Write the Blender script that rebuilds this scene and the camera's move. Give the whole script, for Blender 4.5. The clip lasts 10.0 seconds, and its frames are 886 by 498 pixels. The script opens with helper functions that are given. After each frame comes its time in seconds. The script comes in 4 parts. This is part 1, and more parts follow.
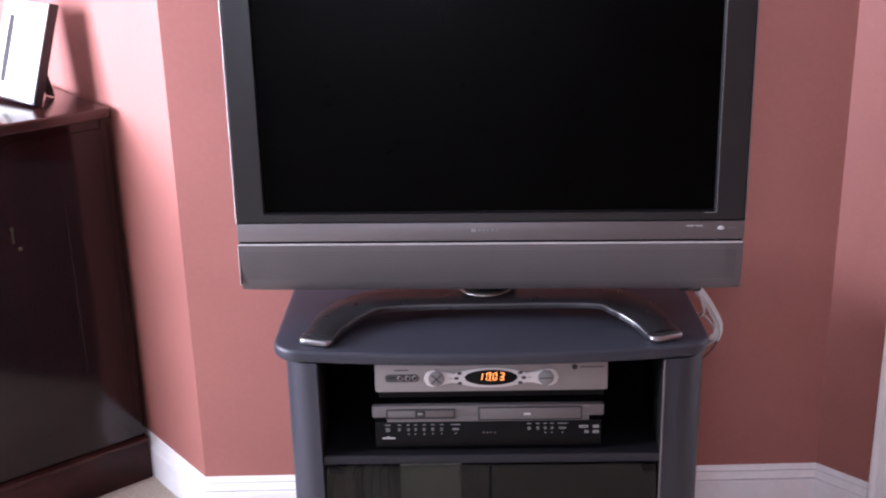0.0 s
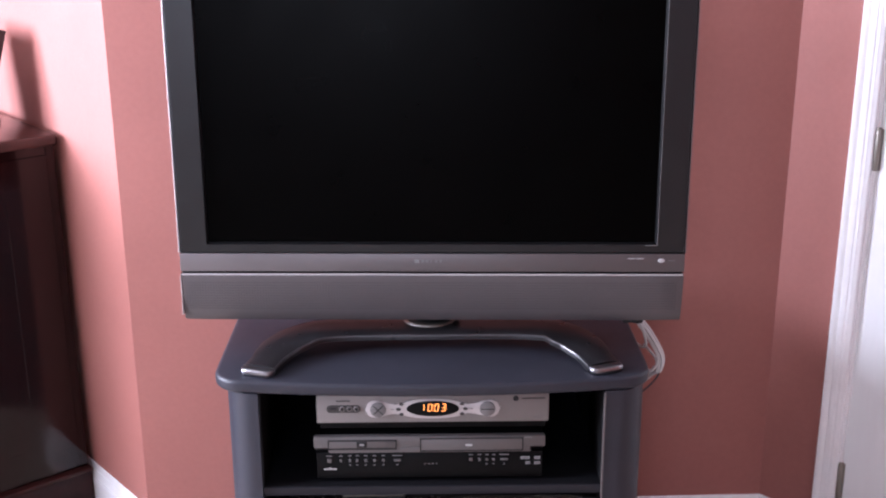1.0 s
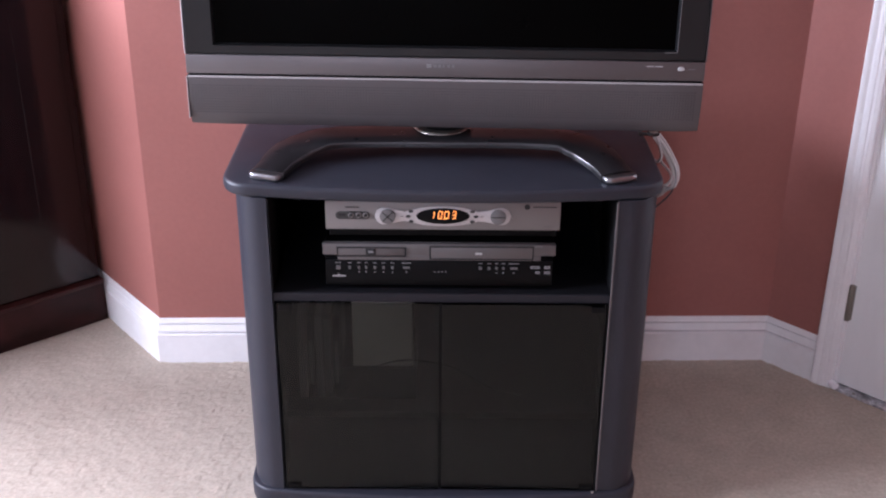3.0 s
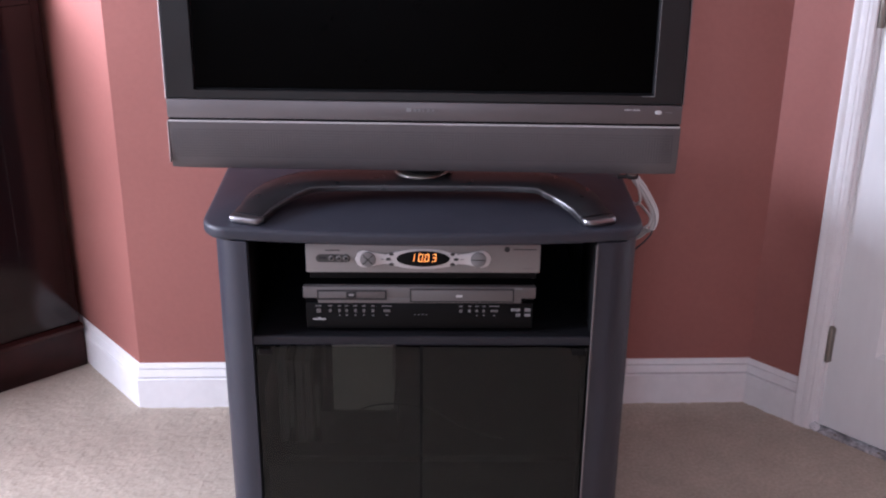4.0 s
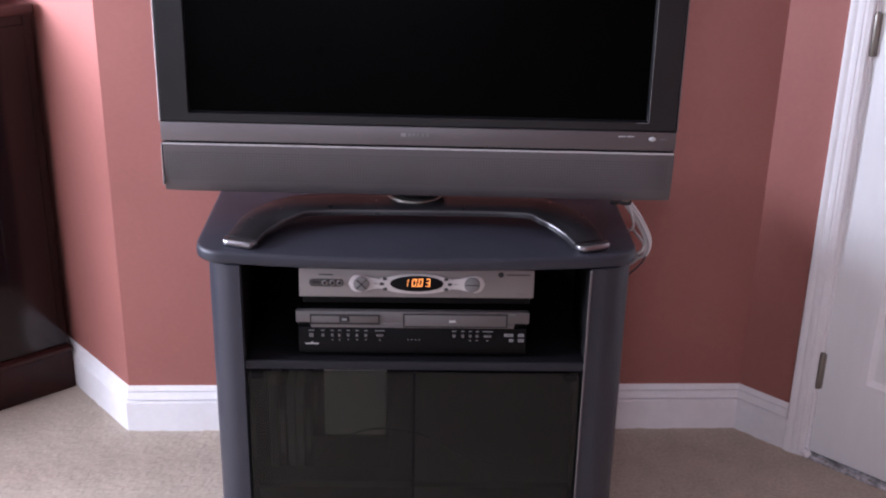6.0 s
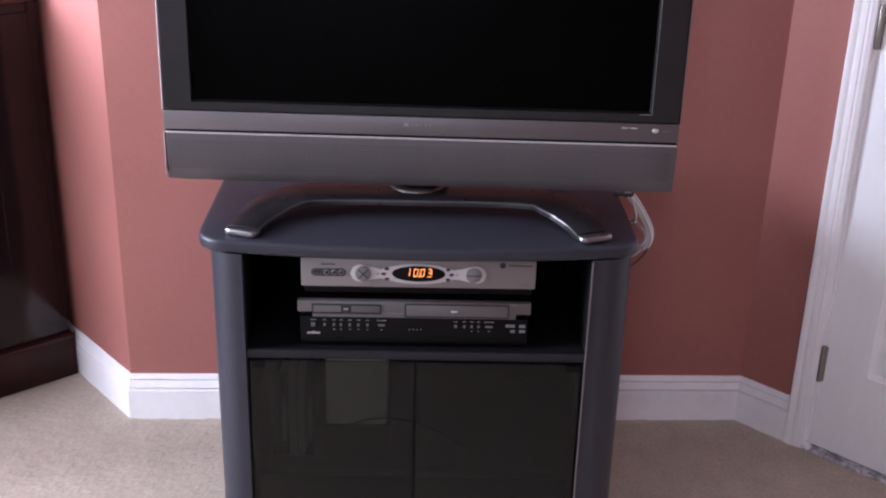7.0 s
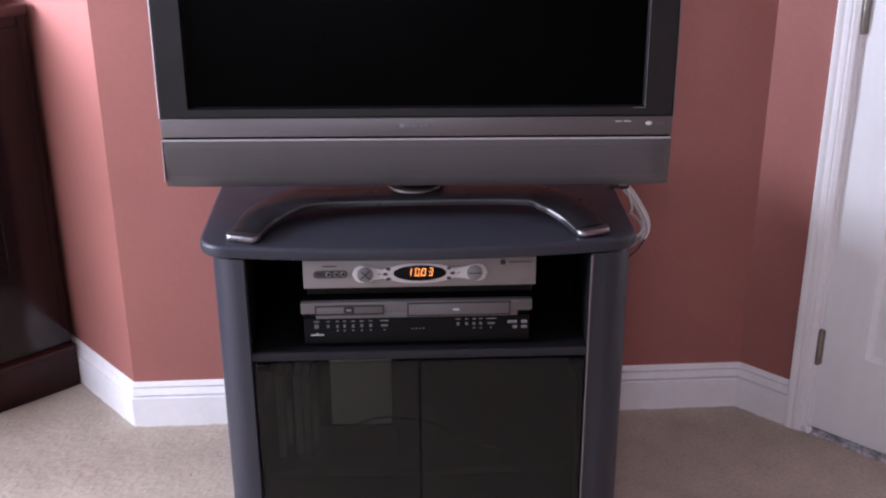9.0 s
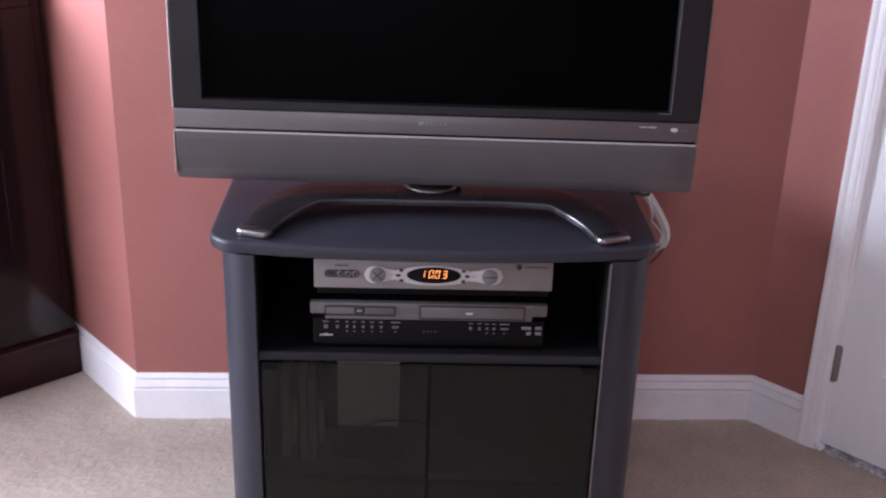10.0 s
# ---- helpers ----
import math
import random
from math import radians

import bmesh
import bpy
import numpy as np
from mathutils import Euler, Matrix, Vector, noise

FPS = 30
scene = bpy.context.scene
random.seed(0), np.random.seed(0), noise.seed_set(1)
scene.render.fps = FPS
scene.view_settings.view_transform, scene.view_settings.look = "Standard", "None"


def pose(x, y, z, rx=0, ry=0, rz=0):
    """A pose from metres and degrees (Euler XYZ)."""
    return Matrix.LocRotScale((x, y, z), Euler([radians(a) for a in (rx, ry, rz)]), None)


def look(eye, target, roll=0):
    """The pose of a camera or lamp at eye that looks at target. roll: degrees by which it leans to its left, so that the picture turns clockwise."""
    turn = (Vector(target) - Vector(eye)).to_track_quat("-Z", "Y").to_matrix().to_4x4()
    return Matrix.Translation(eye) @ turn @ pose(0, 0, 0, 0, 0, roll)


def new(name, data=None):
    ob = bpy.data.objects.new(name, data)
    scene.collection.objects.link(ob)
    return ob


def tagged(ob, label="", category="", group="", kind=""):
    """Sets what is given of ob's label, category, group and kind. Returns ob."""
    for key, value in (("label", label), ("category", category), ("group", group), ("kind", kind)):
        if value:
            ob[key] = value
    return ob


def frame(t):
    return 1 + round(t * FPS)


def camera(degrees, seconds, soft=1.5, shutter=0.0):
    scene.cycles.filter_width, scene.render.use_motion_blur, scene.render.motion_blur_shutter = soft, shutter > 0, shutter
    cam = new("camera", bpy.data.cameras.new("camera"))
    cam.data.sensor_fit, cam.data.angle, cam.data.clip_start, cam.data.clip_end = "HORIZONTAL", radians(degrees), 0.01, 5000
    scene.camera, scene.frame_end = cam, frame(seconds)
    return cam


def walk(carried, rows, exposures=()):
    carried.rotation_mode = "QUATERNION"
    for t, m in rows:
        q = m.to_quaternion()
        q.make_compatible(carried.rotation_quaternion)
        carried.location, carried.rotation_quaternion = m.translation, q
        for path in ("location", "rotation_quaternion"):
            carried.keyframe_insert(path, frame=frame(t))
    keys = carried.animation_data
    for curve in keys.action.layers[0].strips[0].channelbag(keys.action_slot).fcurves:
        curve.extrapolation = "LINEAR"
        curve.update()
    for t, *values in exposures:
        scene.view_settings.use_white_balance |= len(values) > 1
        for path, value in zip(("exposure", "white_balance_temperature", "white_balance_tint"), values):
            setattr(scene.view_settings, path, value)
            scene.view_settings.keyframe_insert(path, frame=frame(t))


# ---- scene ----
cam = camera(42.0, 10.0, soft=2.1, shutter=0.4)
PATH = [
    (0, (-0.0308, -1.9239, 1.5797), (-0.0753, -0.0363, 0.9203), -1.36),
    (0.5, (-0.0143, -1.9265, 1.5828), (-0.0180, -0.0336, 0.9371), -0.58),
    (1, (0.0026, -1.9293, 1.5886), (0.0261, -0.0265, 0.9730), -0.24),
    (1.5, (0.0267, -1.9356, 1.5677), (0.0652, -0.0373, 0.9390), 0.03),
    (1.8, (0.0073, -1.9234, 1.5063), (0.0101, -0.0696, 0.7558), -0.28),
    (2, (-0.0027, -1.9194, 1.5093), (-0.0077, -0.1046, 0.6687), -0.09),
    (2.2, (0.0011, -1.9197, 1.5113), (0.0091, -0.1268, 0.6253), 0.20),
    (3.3, (0.0069, -1.9157, 1.5091), (0.0065, -0.1045, 0.6608), 0.51),
    (3.5, (0.0082, -1.9210, 1.5075), (0.0116, -0.1030, 0.6741), 0.53),
    (4, (0.0123, -1.9228, 1.5078), (0.0410, -0.0873, 0.7139), 0.57),
    (4.5, (0.0147, -1.9186, 1.5115), (0.0469, -0.0799, 0.7253), 0.99),
    (5, (0.0114, -1.9210, 1.5135), (0.0457, -0.0760, 0.7422), 1.07),
    (5.2, (0.0080, -1.9170, 1.5163), (0.0524, -0.0682, 0.7548), 0.69),
    (6.3, (-0.0022, -1.9161, 1.5131), (0.0463, -0.0670, 0.7524), 1.52),
    (6.5, (0.0019, -1.9215, 1.5157), (0.0462, -0.0732, 0.7530), 1.64),
    (7, (0.0006, -1.9168, 1.5149), (0.0476, -0.0746, 0.7379), 1.58),
    (7.5, (-0.0085, -1.8747, 1.5156), (0.0375, -0.0461, 0.7067), 2.39),
    (8, (-0.0274, -1.8656, 1.5209), (0.0088, -0.0364, 0.7131), 2.59),
    (8.5, (-0.0289, -1.9075, 1.5230), (0.0161, -0.0760, 0.7207), 1.63),
    (9, (-0.0196, -1.9317, 1.5248), (0.0459, -0.0921, 0.7426), -0.27),
    (9.5, (-0.0082, -1.9281, 1.5282), (0.0655, -0.0815, 0.7634), -0.20),
    (10, (-0.0374, -1.8753, 1.5200), (0.0204, -0.0407, 0.7258), 1.80),
]
walk(cam, [(t, look(eye, target, roll)) for t, eye, target, roll in PATH], exposures=[(0, 0.06, 5650, 16), (0.5, 0.08, 5650, 16), (1.5, -0.04, 5650, 16), (2.2, -0.20, 5650, 16), (4.5, -0.32, 5650, 16), (10, -0.37, 5650, 16)])

# ---- light ----
world = bpy.data.worlds.new("sky")
scene.world = world
world.use_nodes = True
wn = world.node_tree
sky = wn.nodes.new("ShaderNodeTexSky")
sky.sky_type, sky.sun_disc, sky.sun_elevation, sky.sun_rotation = "NISHITA", False, radians(40), radians(60)
wn.links.new(sky.outputs[0], wn.nodes["Background"].inputs[0])
wn.nodes["Background"].inputs[1].default_value = 0.1


def window_light(name, m, w, h, watts, colour):
    lamp = bpy.data.lights.new(name, "AREA")
    lamp.shape, lamp.size, lamp.size_y, lamp.energy, lamp.color = "RECTANGLE", w, h, watts, colour
    ob = new(name, lamp)
    ob.matrix_world = m
    return ob


WIN1 = (-3.2, -0.25, 1.6)   # centre of the side window
WIN2 = (-0.9, -5.6, 1.55)    # centre of an unseen rear window, added for fill light
for side in (-1, 1):
    wy = WIN1[1] + side * 0.55
    window_light("side_window_daylight", look((WIN1[0] + 0.02, wy, WIN1[2]), (0, wy, WIN1[2])), 0.8, 1.2, 176, (0.97, 0.96, 1.0))
# added fill lamp behind the camera, for the door and right side
window_light("rear_fill_light", look((WIN2[0], WIN2[1] + 0.02, WIN2[2]), (WIN2[0], 0, WIN2[2])), 1.5, 1.1, 62, (0.94, 0.95, 1.0))


# ---- materials ----
def material(name, colour, rough=0.5, metal=0.0, grain=0.0, grain_scale=200.0, stain=0.0, stain_scale=4.0, bump=0.0, bump_scale=300.0, spec=0.5, coat=0.0, stretch=(1, 1, 1)):
    mat = bpy.data.materials.new(name)
    mat.use_nodes = True
    nt = mat.node_tree
    b = nt.nodes["Principled BSDF"]
    b.inputs["Roughness"].default_value, b.inputs["Metallic"].default_value = rough, metal
    b.inputs["Specular IOR Level"].default_value, b.inputs["Coat Weight"].default_value = spec, coat
    b.inputs["Base Color"].default_value = (*colour, 1)
    co = nt.nodes.new("ShaderNodeTexCoord")
    mp = nt.nodes.new("ShaderNodeMapping")
    mp.inputs["Scale"].default_value = stretch
    nt.links.new(co.outputs["Object"], mp.inputs[0])

    def noise_tex(scale, detail=3.0):
        n = nt.nodes.new("ShaderNodeTexNoise")
        n.inputs["Scale"].default_value, n.inputs["Detail"].default_value = scale, detail
        nt.links.new(mp.outputs[0], n.inputs["Vector"])
        return n.outputs["Fac"]

    col = None
    for amount, scale in ((grain, grain_scale), (stain, stain_scale)):
        if amount:
            ramp = nt.nodes.new("ShaderNodeMapRange")
            ramp.inputs["From Min"].default_value, ramp.inputs["From Max"].default_value = 0.3, 0.7
            ramp.inputs["To Min"].default_value, ramp.inputs["To Max"].default_value = 1 - amount, 1 + amount
            nt.links.new(noise_tex(scale), ramp.inputs["Value"])
            mul = nt.nodes.new("ShaderNodeVectorMath")
            mul.operation = "SCALE"
            if col is None:
                mul.inputs[0].default_value = colour
            else:
                nt.links.new(col, mul.inputs[0])
            nt.links.new(ramp.outputs[0], mul.inputs["Scale"])
            col = mul.outputs[0]
    if col is not None:
        nt.links.new(col, b.inputs["Base Color"])
        rr = nt.nodes.new("ShaderNodeMapRange")
        rr.inputs["To Min"].default_value, rr.inputs["To Max"].default_value = max(rough - 0.08, 0.02), min(rough + 0.08, 1)
        nt.links.new(noise_tex(stain_scale * 3), rr.inputs["Value"])
        nt.links.new(rr.outputs[0], b.inputs["Roughness"])
    if bump:
        bp = nt.nodes.new("ShaderNodeBump")
        bp.inputs["Strength"].default_value, bp.inputs["Distance"].default_value = bump, 0.002
        nt.links.new(noise_tex(bump_scale), bp.inputs["Height"])
        nt.links.new(bp.outputs[0], b.inputs["Normal"])
    return mat


TERRACOTTA = material("terracotta_paint", (0.352, 0.138, 0.116), 0.6, grain=0.03, grain_scale=90, stain=0.05, stain_scale=3, bump=0.25, bump_scale=450, spec=0.35)
# greyer than white paint, to hold down the light bounced off the ceiling
CEILING = material("ceiling_paint", (0.42, 0.41, 0.40), 0.9, grain=0.02, stain=0.03)
TRIM = material("white_trim_paint", (0.90, 0.89, 0.90), 0.35, grain=0.015, grain_scale=60, stain=0.03, stain_scale=6, bump=0.08, bump_scale=120)
BOARD = material("white_baseboard_paint", (0.90, 0.89, 0.90), 0.4, grain=0.02, grain_scale=60, stain=0.04, stain_scale=7, bump=0.1, bump_scale=120)
DOOR_PAINT = material("white_door_paint", (0.88, 0.89, 0.90), 0.4, grain=0.012, grain_scale=80, stain=0.02, stain_scale=5, bump=0.04, bump_scale=160, stretch=(1, 1, 0.2))
CARPET = material("beige_carpet", (0.472, 0.407, 0.337), 0.95, grain=0.10, grain_scale=125, stain=0.06, stain_scale=13, bump=0.35, bump_scale=520, spec=0.1)
STAND = material("charcoal_laminate", (0.0265, 0.0275, 0.038), 0.43, grain=0.06, grain_scale=350, stain=0.06, stain_scale=8, bump=0.1, bump_scale=900, spec=0.38)
# near black, with the shade inside the stand put into the colour
INSIDE = material("shade_black_laminate", (0.006, 0.006, 0.007), 0.6, grain=0.1, grain_scale=300, stain=0.1, spec=0.2)
SILVER = material("silver_plastic", (0.126, 0.113, 0.115), 0.42, metal=0.35, grain=0.03, grain_scale=500, stain=0.04, stain_scale=10, bump=0.05, bump_scale=900)
GRILLE = material("silver_grille", (0.099, 0.089, 0.091), 0.45, metal=0.3, grain=0.04, grain_scale=500, stain=0.04, stain_scale=10, bump=0.1, bump_scale=1200)
BEZEL = material("dark_bezel_plastic", (0.0050, 0.0052, 0.0060), 0.34, grain=0.05, stain=0.05, spec=0.5)
SCREEN = material("screen_glass", (0.0005, 0.00045, 0.00045), 0.30, grain=0.05, stain=0.1, spec=0.035)
GLOSS = material("dark_gloss_metal", (0.018, 0.017, 0.019), 0.30, metal=0.2, grain=0.04, stain=0.05, stain_scale=12, spec=0.4)
TOE = material("satin_chrome", (0.30, 0.295, 0.31), 0.30, metal=1.0, grain=0.03, stain=0.04)
CHROME = material("bright_chrome", (0.62, 0.62, 0.66), 0.16, metal=1.0, grain=0.03, stain=0.04)
# one mahogany: top, ledge and plinth are lighter copies that carry the sheen
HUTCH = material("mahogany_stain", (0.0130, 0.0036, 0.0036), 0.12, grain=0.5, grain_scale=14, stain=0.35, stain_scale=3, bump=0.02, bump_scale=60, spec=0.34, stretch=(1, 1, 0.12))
PLINTH = material("mahogany_plinth_sheen", (0.025, 0.0070, 0.0068), 0.36, grain=0.6, grain_scale=16, stain=0.3, stain_scale=5, spec=0.2, stretch=(0.2, 1, 1))
LEDGE = material("mahogany_ledge_sheen", (0.036, 0.0108, 0.0095), 0.34, grain=0.3, grain_scale=18, stain=0.25, stain_scale=6, spec=0.25, stretch=(0.15, 1, 1))
HUTCH_TOP = material("mahogany_lit_top", (0.036, 0.012, 0.0105), 0.2, grain=0.3, grain_scale=18, stain=0.2, stain_scale=4, spec=0.5, stretch=(0.15, 1, 1))
DECK_SILVER = material("deck_silver", (0.21, 0.196, 0.192), 0.42, metal=0.3, grain=0.03, grain_scale=400, stain=0.03)
DECK_PALE = material("deck_pale_silver", (0.50, 0.475, 0.475), 0.4, metal=0.2, grain=0.02, stain=0.03)
DECK_BLACK = material("deck_black", (0.0035, 0.0035, 0.004), 0.4, grain=0.05, stain=0.05, spec=0.12)
VCR_SILVER = material("dull_silver_plastic", (0.114, 0.105, 0.105), 0.45, metal=0.25, grain=0.03, grain_scale=400, stain=0.03)
GLOSS_WHITE = material("glossy_white_plastic", (0.95, 0.95, 0.98), 0.12, grain=0.01, stain=0.02)
DARK_LINE = material("dark_groove", (0.008, 0.008, 0.009), 0.6)
BUTTON = material("grey_button", (0.16, 0.155, 0.155), 0.45, grain=0.03, stain=0.03)
PRINT = material("pale_print", (0.45, 0.45, 0.45), 0.6)
PRINT_DIM = material("dim_print", (0.16, 0.16, 0.165), 0.6)
NICKEL = material("brushed_nickel", (0.30, 0.28, 0.25), 0.4, metal=0.9, grain=0.05, stain=0.05)
BRASS = material("dull_brass", (0.08, 0.07, 0.055), 0.5, metal=0.9, grain=0.05, stain=0.05)
CABLE = material("white_cable", (0.60, 0.58, 0.57), 0.5, grain=0.03, stain=0.05)
CABLE_DARK = material("dark_cable", (0.03, 0.03, 0.035), 0.5)
RUBBER = material("black_rubber", (0.015, 0.015, 0.015), 0.7)
MAT_BOARD = material("white_mat_board", (0.82, 0.83, 0.76), 0.8, grain=0.02, stain=0.02)
PHOTO = material("pale_photo", (0.72, 0.72, 0.72), 0.3, grain=0.03, stain=0.08, stain_scale=20)
FRAME_BLACK = material("black_frame", (0.014, 0.012, 0.016), 0.35, grain=0.05, stain=0.05)
PAPER = material("pale_card", (0.72, 0.67, 0.64), 0.8, grain=0.04, stain=0.06)



def emitter(name, colour, strength):
    mat = bpy.data.materials.new(name)
    mat.use_nodes = True
    b = mat.node_tree.nodes["Principled BSDF"]
    b.inputs["Base Color"].default_value = (0, 0, 0, 1)
    b.inputs["Emission Color"].default_value, b.inputs["Emission Strength"].default_value = (*colour, 1), strength
    return mat


LED = emitter("amber_led", (1.0, 0.30, 0.06), 4.5)


def glass(name, colour, rough=0.02, ior=1.5):
    mat = bpy.data.materials.new(name)
    mat.use_nodes = True
    nt = mat.node_tree
    nt.nodes.remove(nt.nodes["Principled BSDF"])
    tr, gl, mix, fr = (nt.nodes.new(k) for k in ("ShaderNodeBsdfTransparent", "ShaderNodeBsdfGlossy", "ShaderNodeMixShader", "ShaderNodeFresnel"))
    tr.inputs[0].default_value = (*colour, 1)
    gl.inputs["Roughness"].default_value = rough
    fr.inputs[0].default_value = ior
    nt.links.new(fr.outputs[0], mix.inputs[0])
    nt.links.new(tr.outputs[0], mix.inputs[1])
    nt.links.new(gl.outputs[0], mix.inputs[2])
    nt.links.new(mix.outputs[0], nt.nodes["Material Output"].inputs[0])
    return mat


SMOKED = glass("smoked_glass", (0.50, 0.52, 0.50), 0.0, 1.37)
CLEAR = glass("clear_glass", (0.95, 0.97, 0.96))


# ---- mesh helpers ----
def box_bm(x0, x1, y0, y1, z0, z1, bevel=0.0, segments=2):
    bm = bmesh.new()
    bmesh.ops.create_cube(bm, size=1.0, matrix=Matrix.LocRotScale(((x0 + x1) / 2, (y0 + y1) / 2, (z0 + z1) / 2), None, (x1 - x0, y1 - y0, z1 - z0)))
    if bevel:
        bmesh.ops.bevel(bm, geom=bm.edges[:], offset=bevel, segments=segments, affect="EDGES", profile=0.5)
    return bm


def cyl_bm(r, length, m, segments=24, bevel=0.0, r2=None):
    bm = bmesh.new()
    bmesh.ops.create_cone(bm, cap_ends=True, segments=segments, radius1=r, radius2=r if r2 is None else r2, depth=length)
    if bevel:
        rim = [e for e in bm.edges if all(abs(abs(v.co.z) - length / 2) < 1e-6 for v in e.verts)]
        bmesh.ops.bevel(bm, geom=rim, offset=bevel, segments=2, affect="EDGES", profile=0.5)
    bm.transform(m)
    return bm


def prism_bm(outline, z0, z1, bevel=0.0, segments=3):
    """A plan outline, drawn up from z0 to z1, with its rims rounded."""
    bm = bmesh.new()
    face = bm.faces.new([bm.verts.new((x, y, z0)) for x, y in outline])
    up = bmesh.ops.extrude_face_region(bm, geom=[face])
    bmesh.ops.translate(bm, vec=(0, 0, z1 - z0), verts=[g for g in up["geom"] if isinstance(g, bmesh.types.BMVert)])
    bmesh.ops.recalc_face_normals(bm, faces=bm.faces)
    if bevel:
        rim = [e for e in bm.edges if abs(e.verts[0].co.z - e.verts[1].co.z) < 1e-6]
        bmesh.ops.bevel(bm, geom=rim, offset=bevel, segments=segments, affect="EDGES", profile=0.5)
    return bm


def sweep_bm(path, section, closed_ends=True):
    """A closed section (across, up) carried along a level path of (x, y, z) points."""
    bm = bmesh.new()
    pts = [Vector(p) for p in path]
    rings = []
    for i, p in enumerate(pts):
        way = (pts[min(i + 1, len(pts) - 1)] - pts[max(i - 1, 0)])
        way.z = 0
        way.normalize()
        side = Vector((way.y, -way.x, 0))
        sec = section(i / (len(pts) - 1)) if callable(section) else section
        rings.append([bm.verts.new(p + side * a + Vector((0, 0, b))) for a, b in sec])
    n = len(rings[0])
    for r0, r1 in zip(rings, rings[1:]):
        for k in range(n):
            bm.faces.new((r0[k], r0[(k + 1) % n], r1[(k + 1) % n], r1[k]))
    if closed_ends:
        bm.faces.new(rings[0][::-1])
        bm.faces.new(rings[-1])
    bmesh.ops.recalc_face_normals(bm, faces=bm.faces)
    return bm


def tube_bm(points, r, sides=8, steps=8):
    """A round cord through the points, smoothed."""
    P = [Vector(p) for p in points]
    P = [2 * P[0] - P[1]] + P + [2 * P[-1] - P[-2]]
    way = []
    for a, b, c, d in zip(P, P[1:], P[2:], P[3:]):
        for k in range(steps):
            t = k / steps
            way.append(0.5 * ((2 * b) + (c - a) * t + (2 * a - 5 * b + 4 * c - d) * t * t + (3 * b - a - 3 * c + d) * t ** 3))
    way.append(P[-2])
    bm = bmesh.new()
    rings = []
    for i, p in enumerate(way):
        d = (way[min(i + 1, len(way) - 1)] - way[max(i - 1, 0)]).normalized()
        q = d.to_track_quat("Z", "Y")
        rings.append([bm.verts.new(p + q @ Vector((r * math.cos(k * math.tau / sides), r * math.sin(k * math.tau / sides), 0))) for k in range(sides)])
    for r0, r1 in zip(rings, rings[1:]):
        for k in range(sides):
            bm.faces.new((r0[k], r0[(k + 1) % sides], r1[(k + 1) % sides], r1[k]))
    bm.faces.new(rings[0][::-1])
    bm.faces.new(rings[-1])
    return bm


def joined(*parts):
    out = bmesh.new()
    for bm in parts:
        me = bpy.data.meshes.new("tmp")
        bm.to_mesh(me)
        bm.free()
        out.from_mesh(me)
        bpy.data.meshes.remove(me)
    return out


def part(name, bm, mat, parent=None, label="", smooth=True, turn=None):
    me = bpy.data.meshes.new(name)
    bm.normal_update()
    bm.to_mesh(me)
    bm.free()
    me.materials.append(mat)
    if smooth:
        me.polygons.foreach_set("use_smooth", [True] * len(me.polygons))
        me.set_sharp_from_angle(angle=radians(32))
    ob = new(name, me)
    if turn is not None:
        ob.matrix_basis = turn
    ob.parent = parent
    return tagged(ob, label=label)


def thing(name, label, category, m=None, group=""):
    ob = new(name)
    if m is not None:
        ob.matrix_basis = m
    return tagged(ob, label=label, category=category, group=group, kind="thing")


def structure(name, bm, mat, label, category, smooth=True, turn=None):
    return tagged(part(name, bm, mat, None, label, smooth, turn), category=category, kind="structure")


# ---- the room ----
CL = Vector((-0.690, 0.574, 0))    # outer corner of the back wall
CR = Vector((0.819, 0.609, 0))     # inner corner at the door wall
LEFT = Vector((-0.636, 0.771, 0))  # way of the receding wall from CL
RIGHT = Vector((0.7071, -0.7071, 0))
H = 2.7
LEND = CL + LEFT * 1.30
REND = CR + RIGHT * 1.30


def wall_bm(a, b, z0, z1, thick=0.11):
    """A wall whose room face runs from a to b, with the room to the right of that way."""
    way = (b - a).normalized()
    out = Vector((-way.y, way.x, 0)) * thick
    return prism_bm([(p.x, p.y) for p in (a, b, b + out, a + out)], z0, z1)


def along(a, way, s):
    return a + way * s


XL, XR, YR = -3.2, REND.x + 0.9, -5.6
structure("wall_back", prism_bm([(CL.x, CL.y), (CR.x, CR.y), (CR.x + 0.05, CR.y + 0.12), (CL.x + 0.15, CL.y + 0.12)], 0, H), TERRACOTTA, "terracotta painted wall behind the television", "wall", False)
structure("wall_left", wall_bm(LEND, CL, 0, H, 0.10), TERRACOTTA, "terracotta painted wall receding beside the dark cabinet", "wall", False)
structure("wall_alcove", wall_bm(Vector((XL, LEND.y, 0)), LEND, 0, H), TERRACOTTA, "terracotta painted wall behind the dark cabinet", "wall", False)

# the door wall, with its opening
D0, D1, DH = 0.201, 0.201 + 0.766, 2.045
structure("wall_right", joined(wall_bm(CR, along(CR, RIGHT, D0 - 0.014), 0, H), wall_bm(along(CR, RIGHT, D1 + 0.014), REND, 0, H),
               wall_bm(along(CR, RIGHT, D0 - 0.014), along(CR, RIGHT, D1 + 0.014), DH + 0.014, H)), TERRACOTTA, "terracotta painted wall with a white door", "wall", False)
structure("wall_return", wall_bm(REND, Vector((XR, REND.y, 0)), 0, H), TERRACOTTA, "terracotta painted wall past the door", "wall", False)
structure("wall_east", wall_bm(Vector((XR, REND.y, 0)), Vector((XR, YR, 0)), 0, H), TERRACOTTA, "terracotta painted side wall", "wall", False)


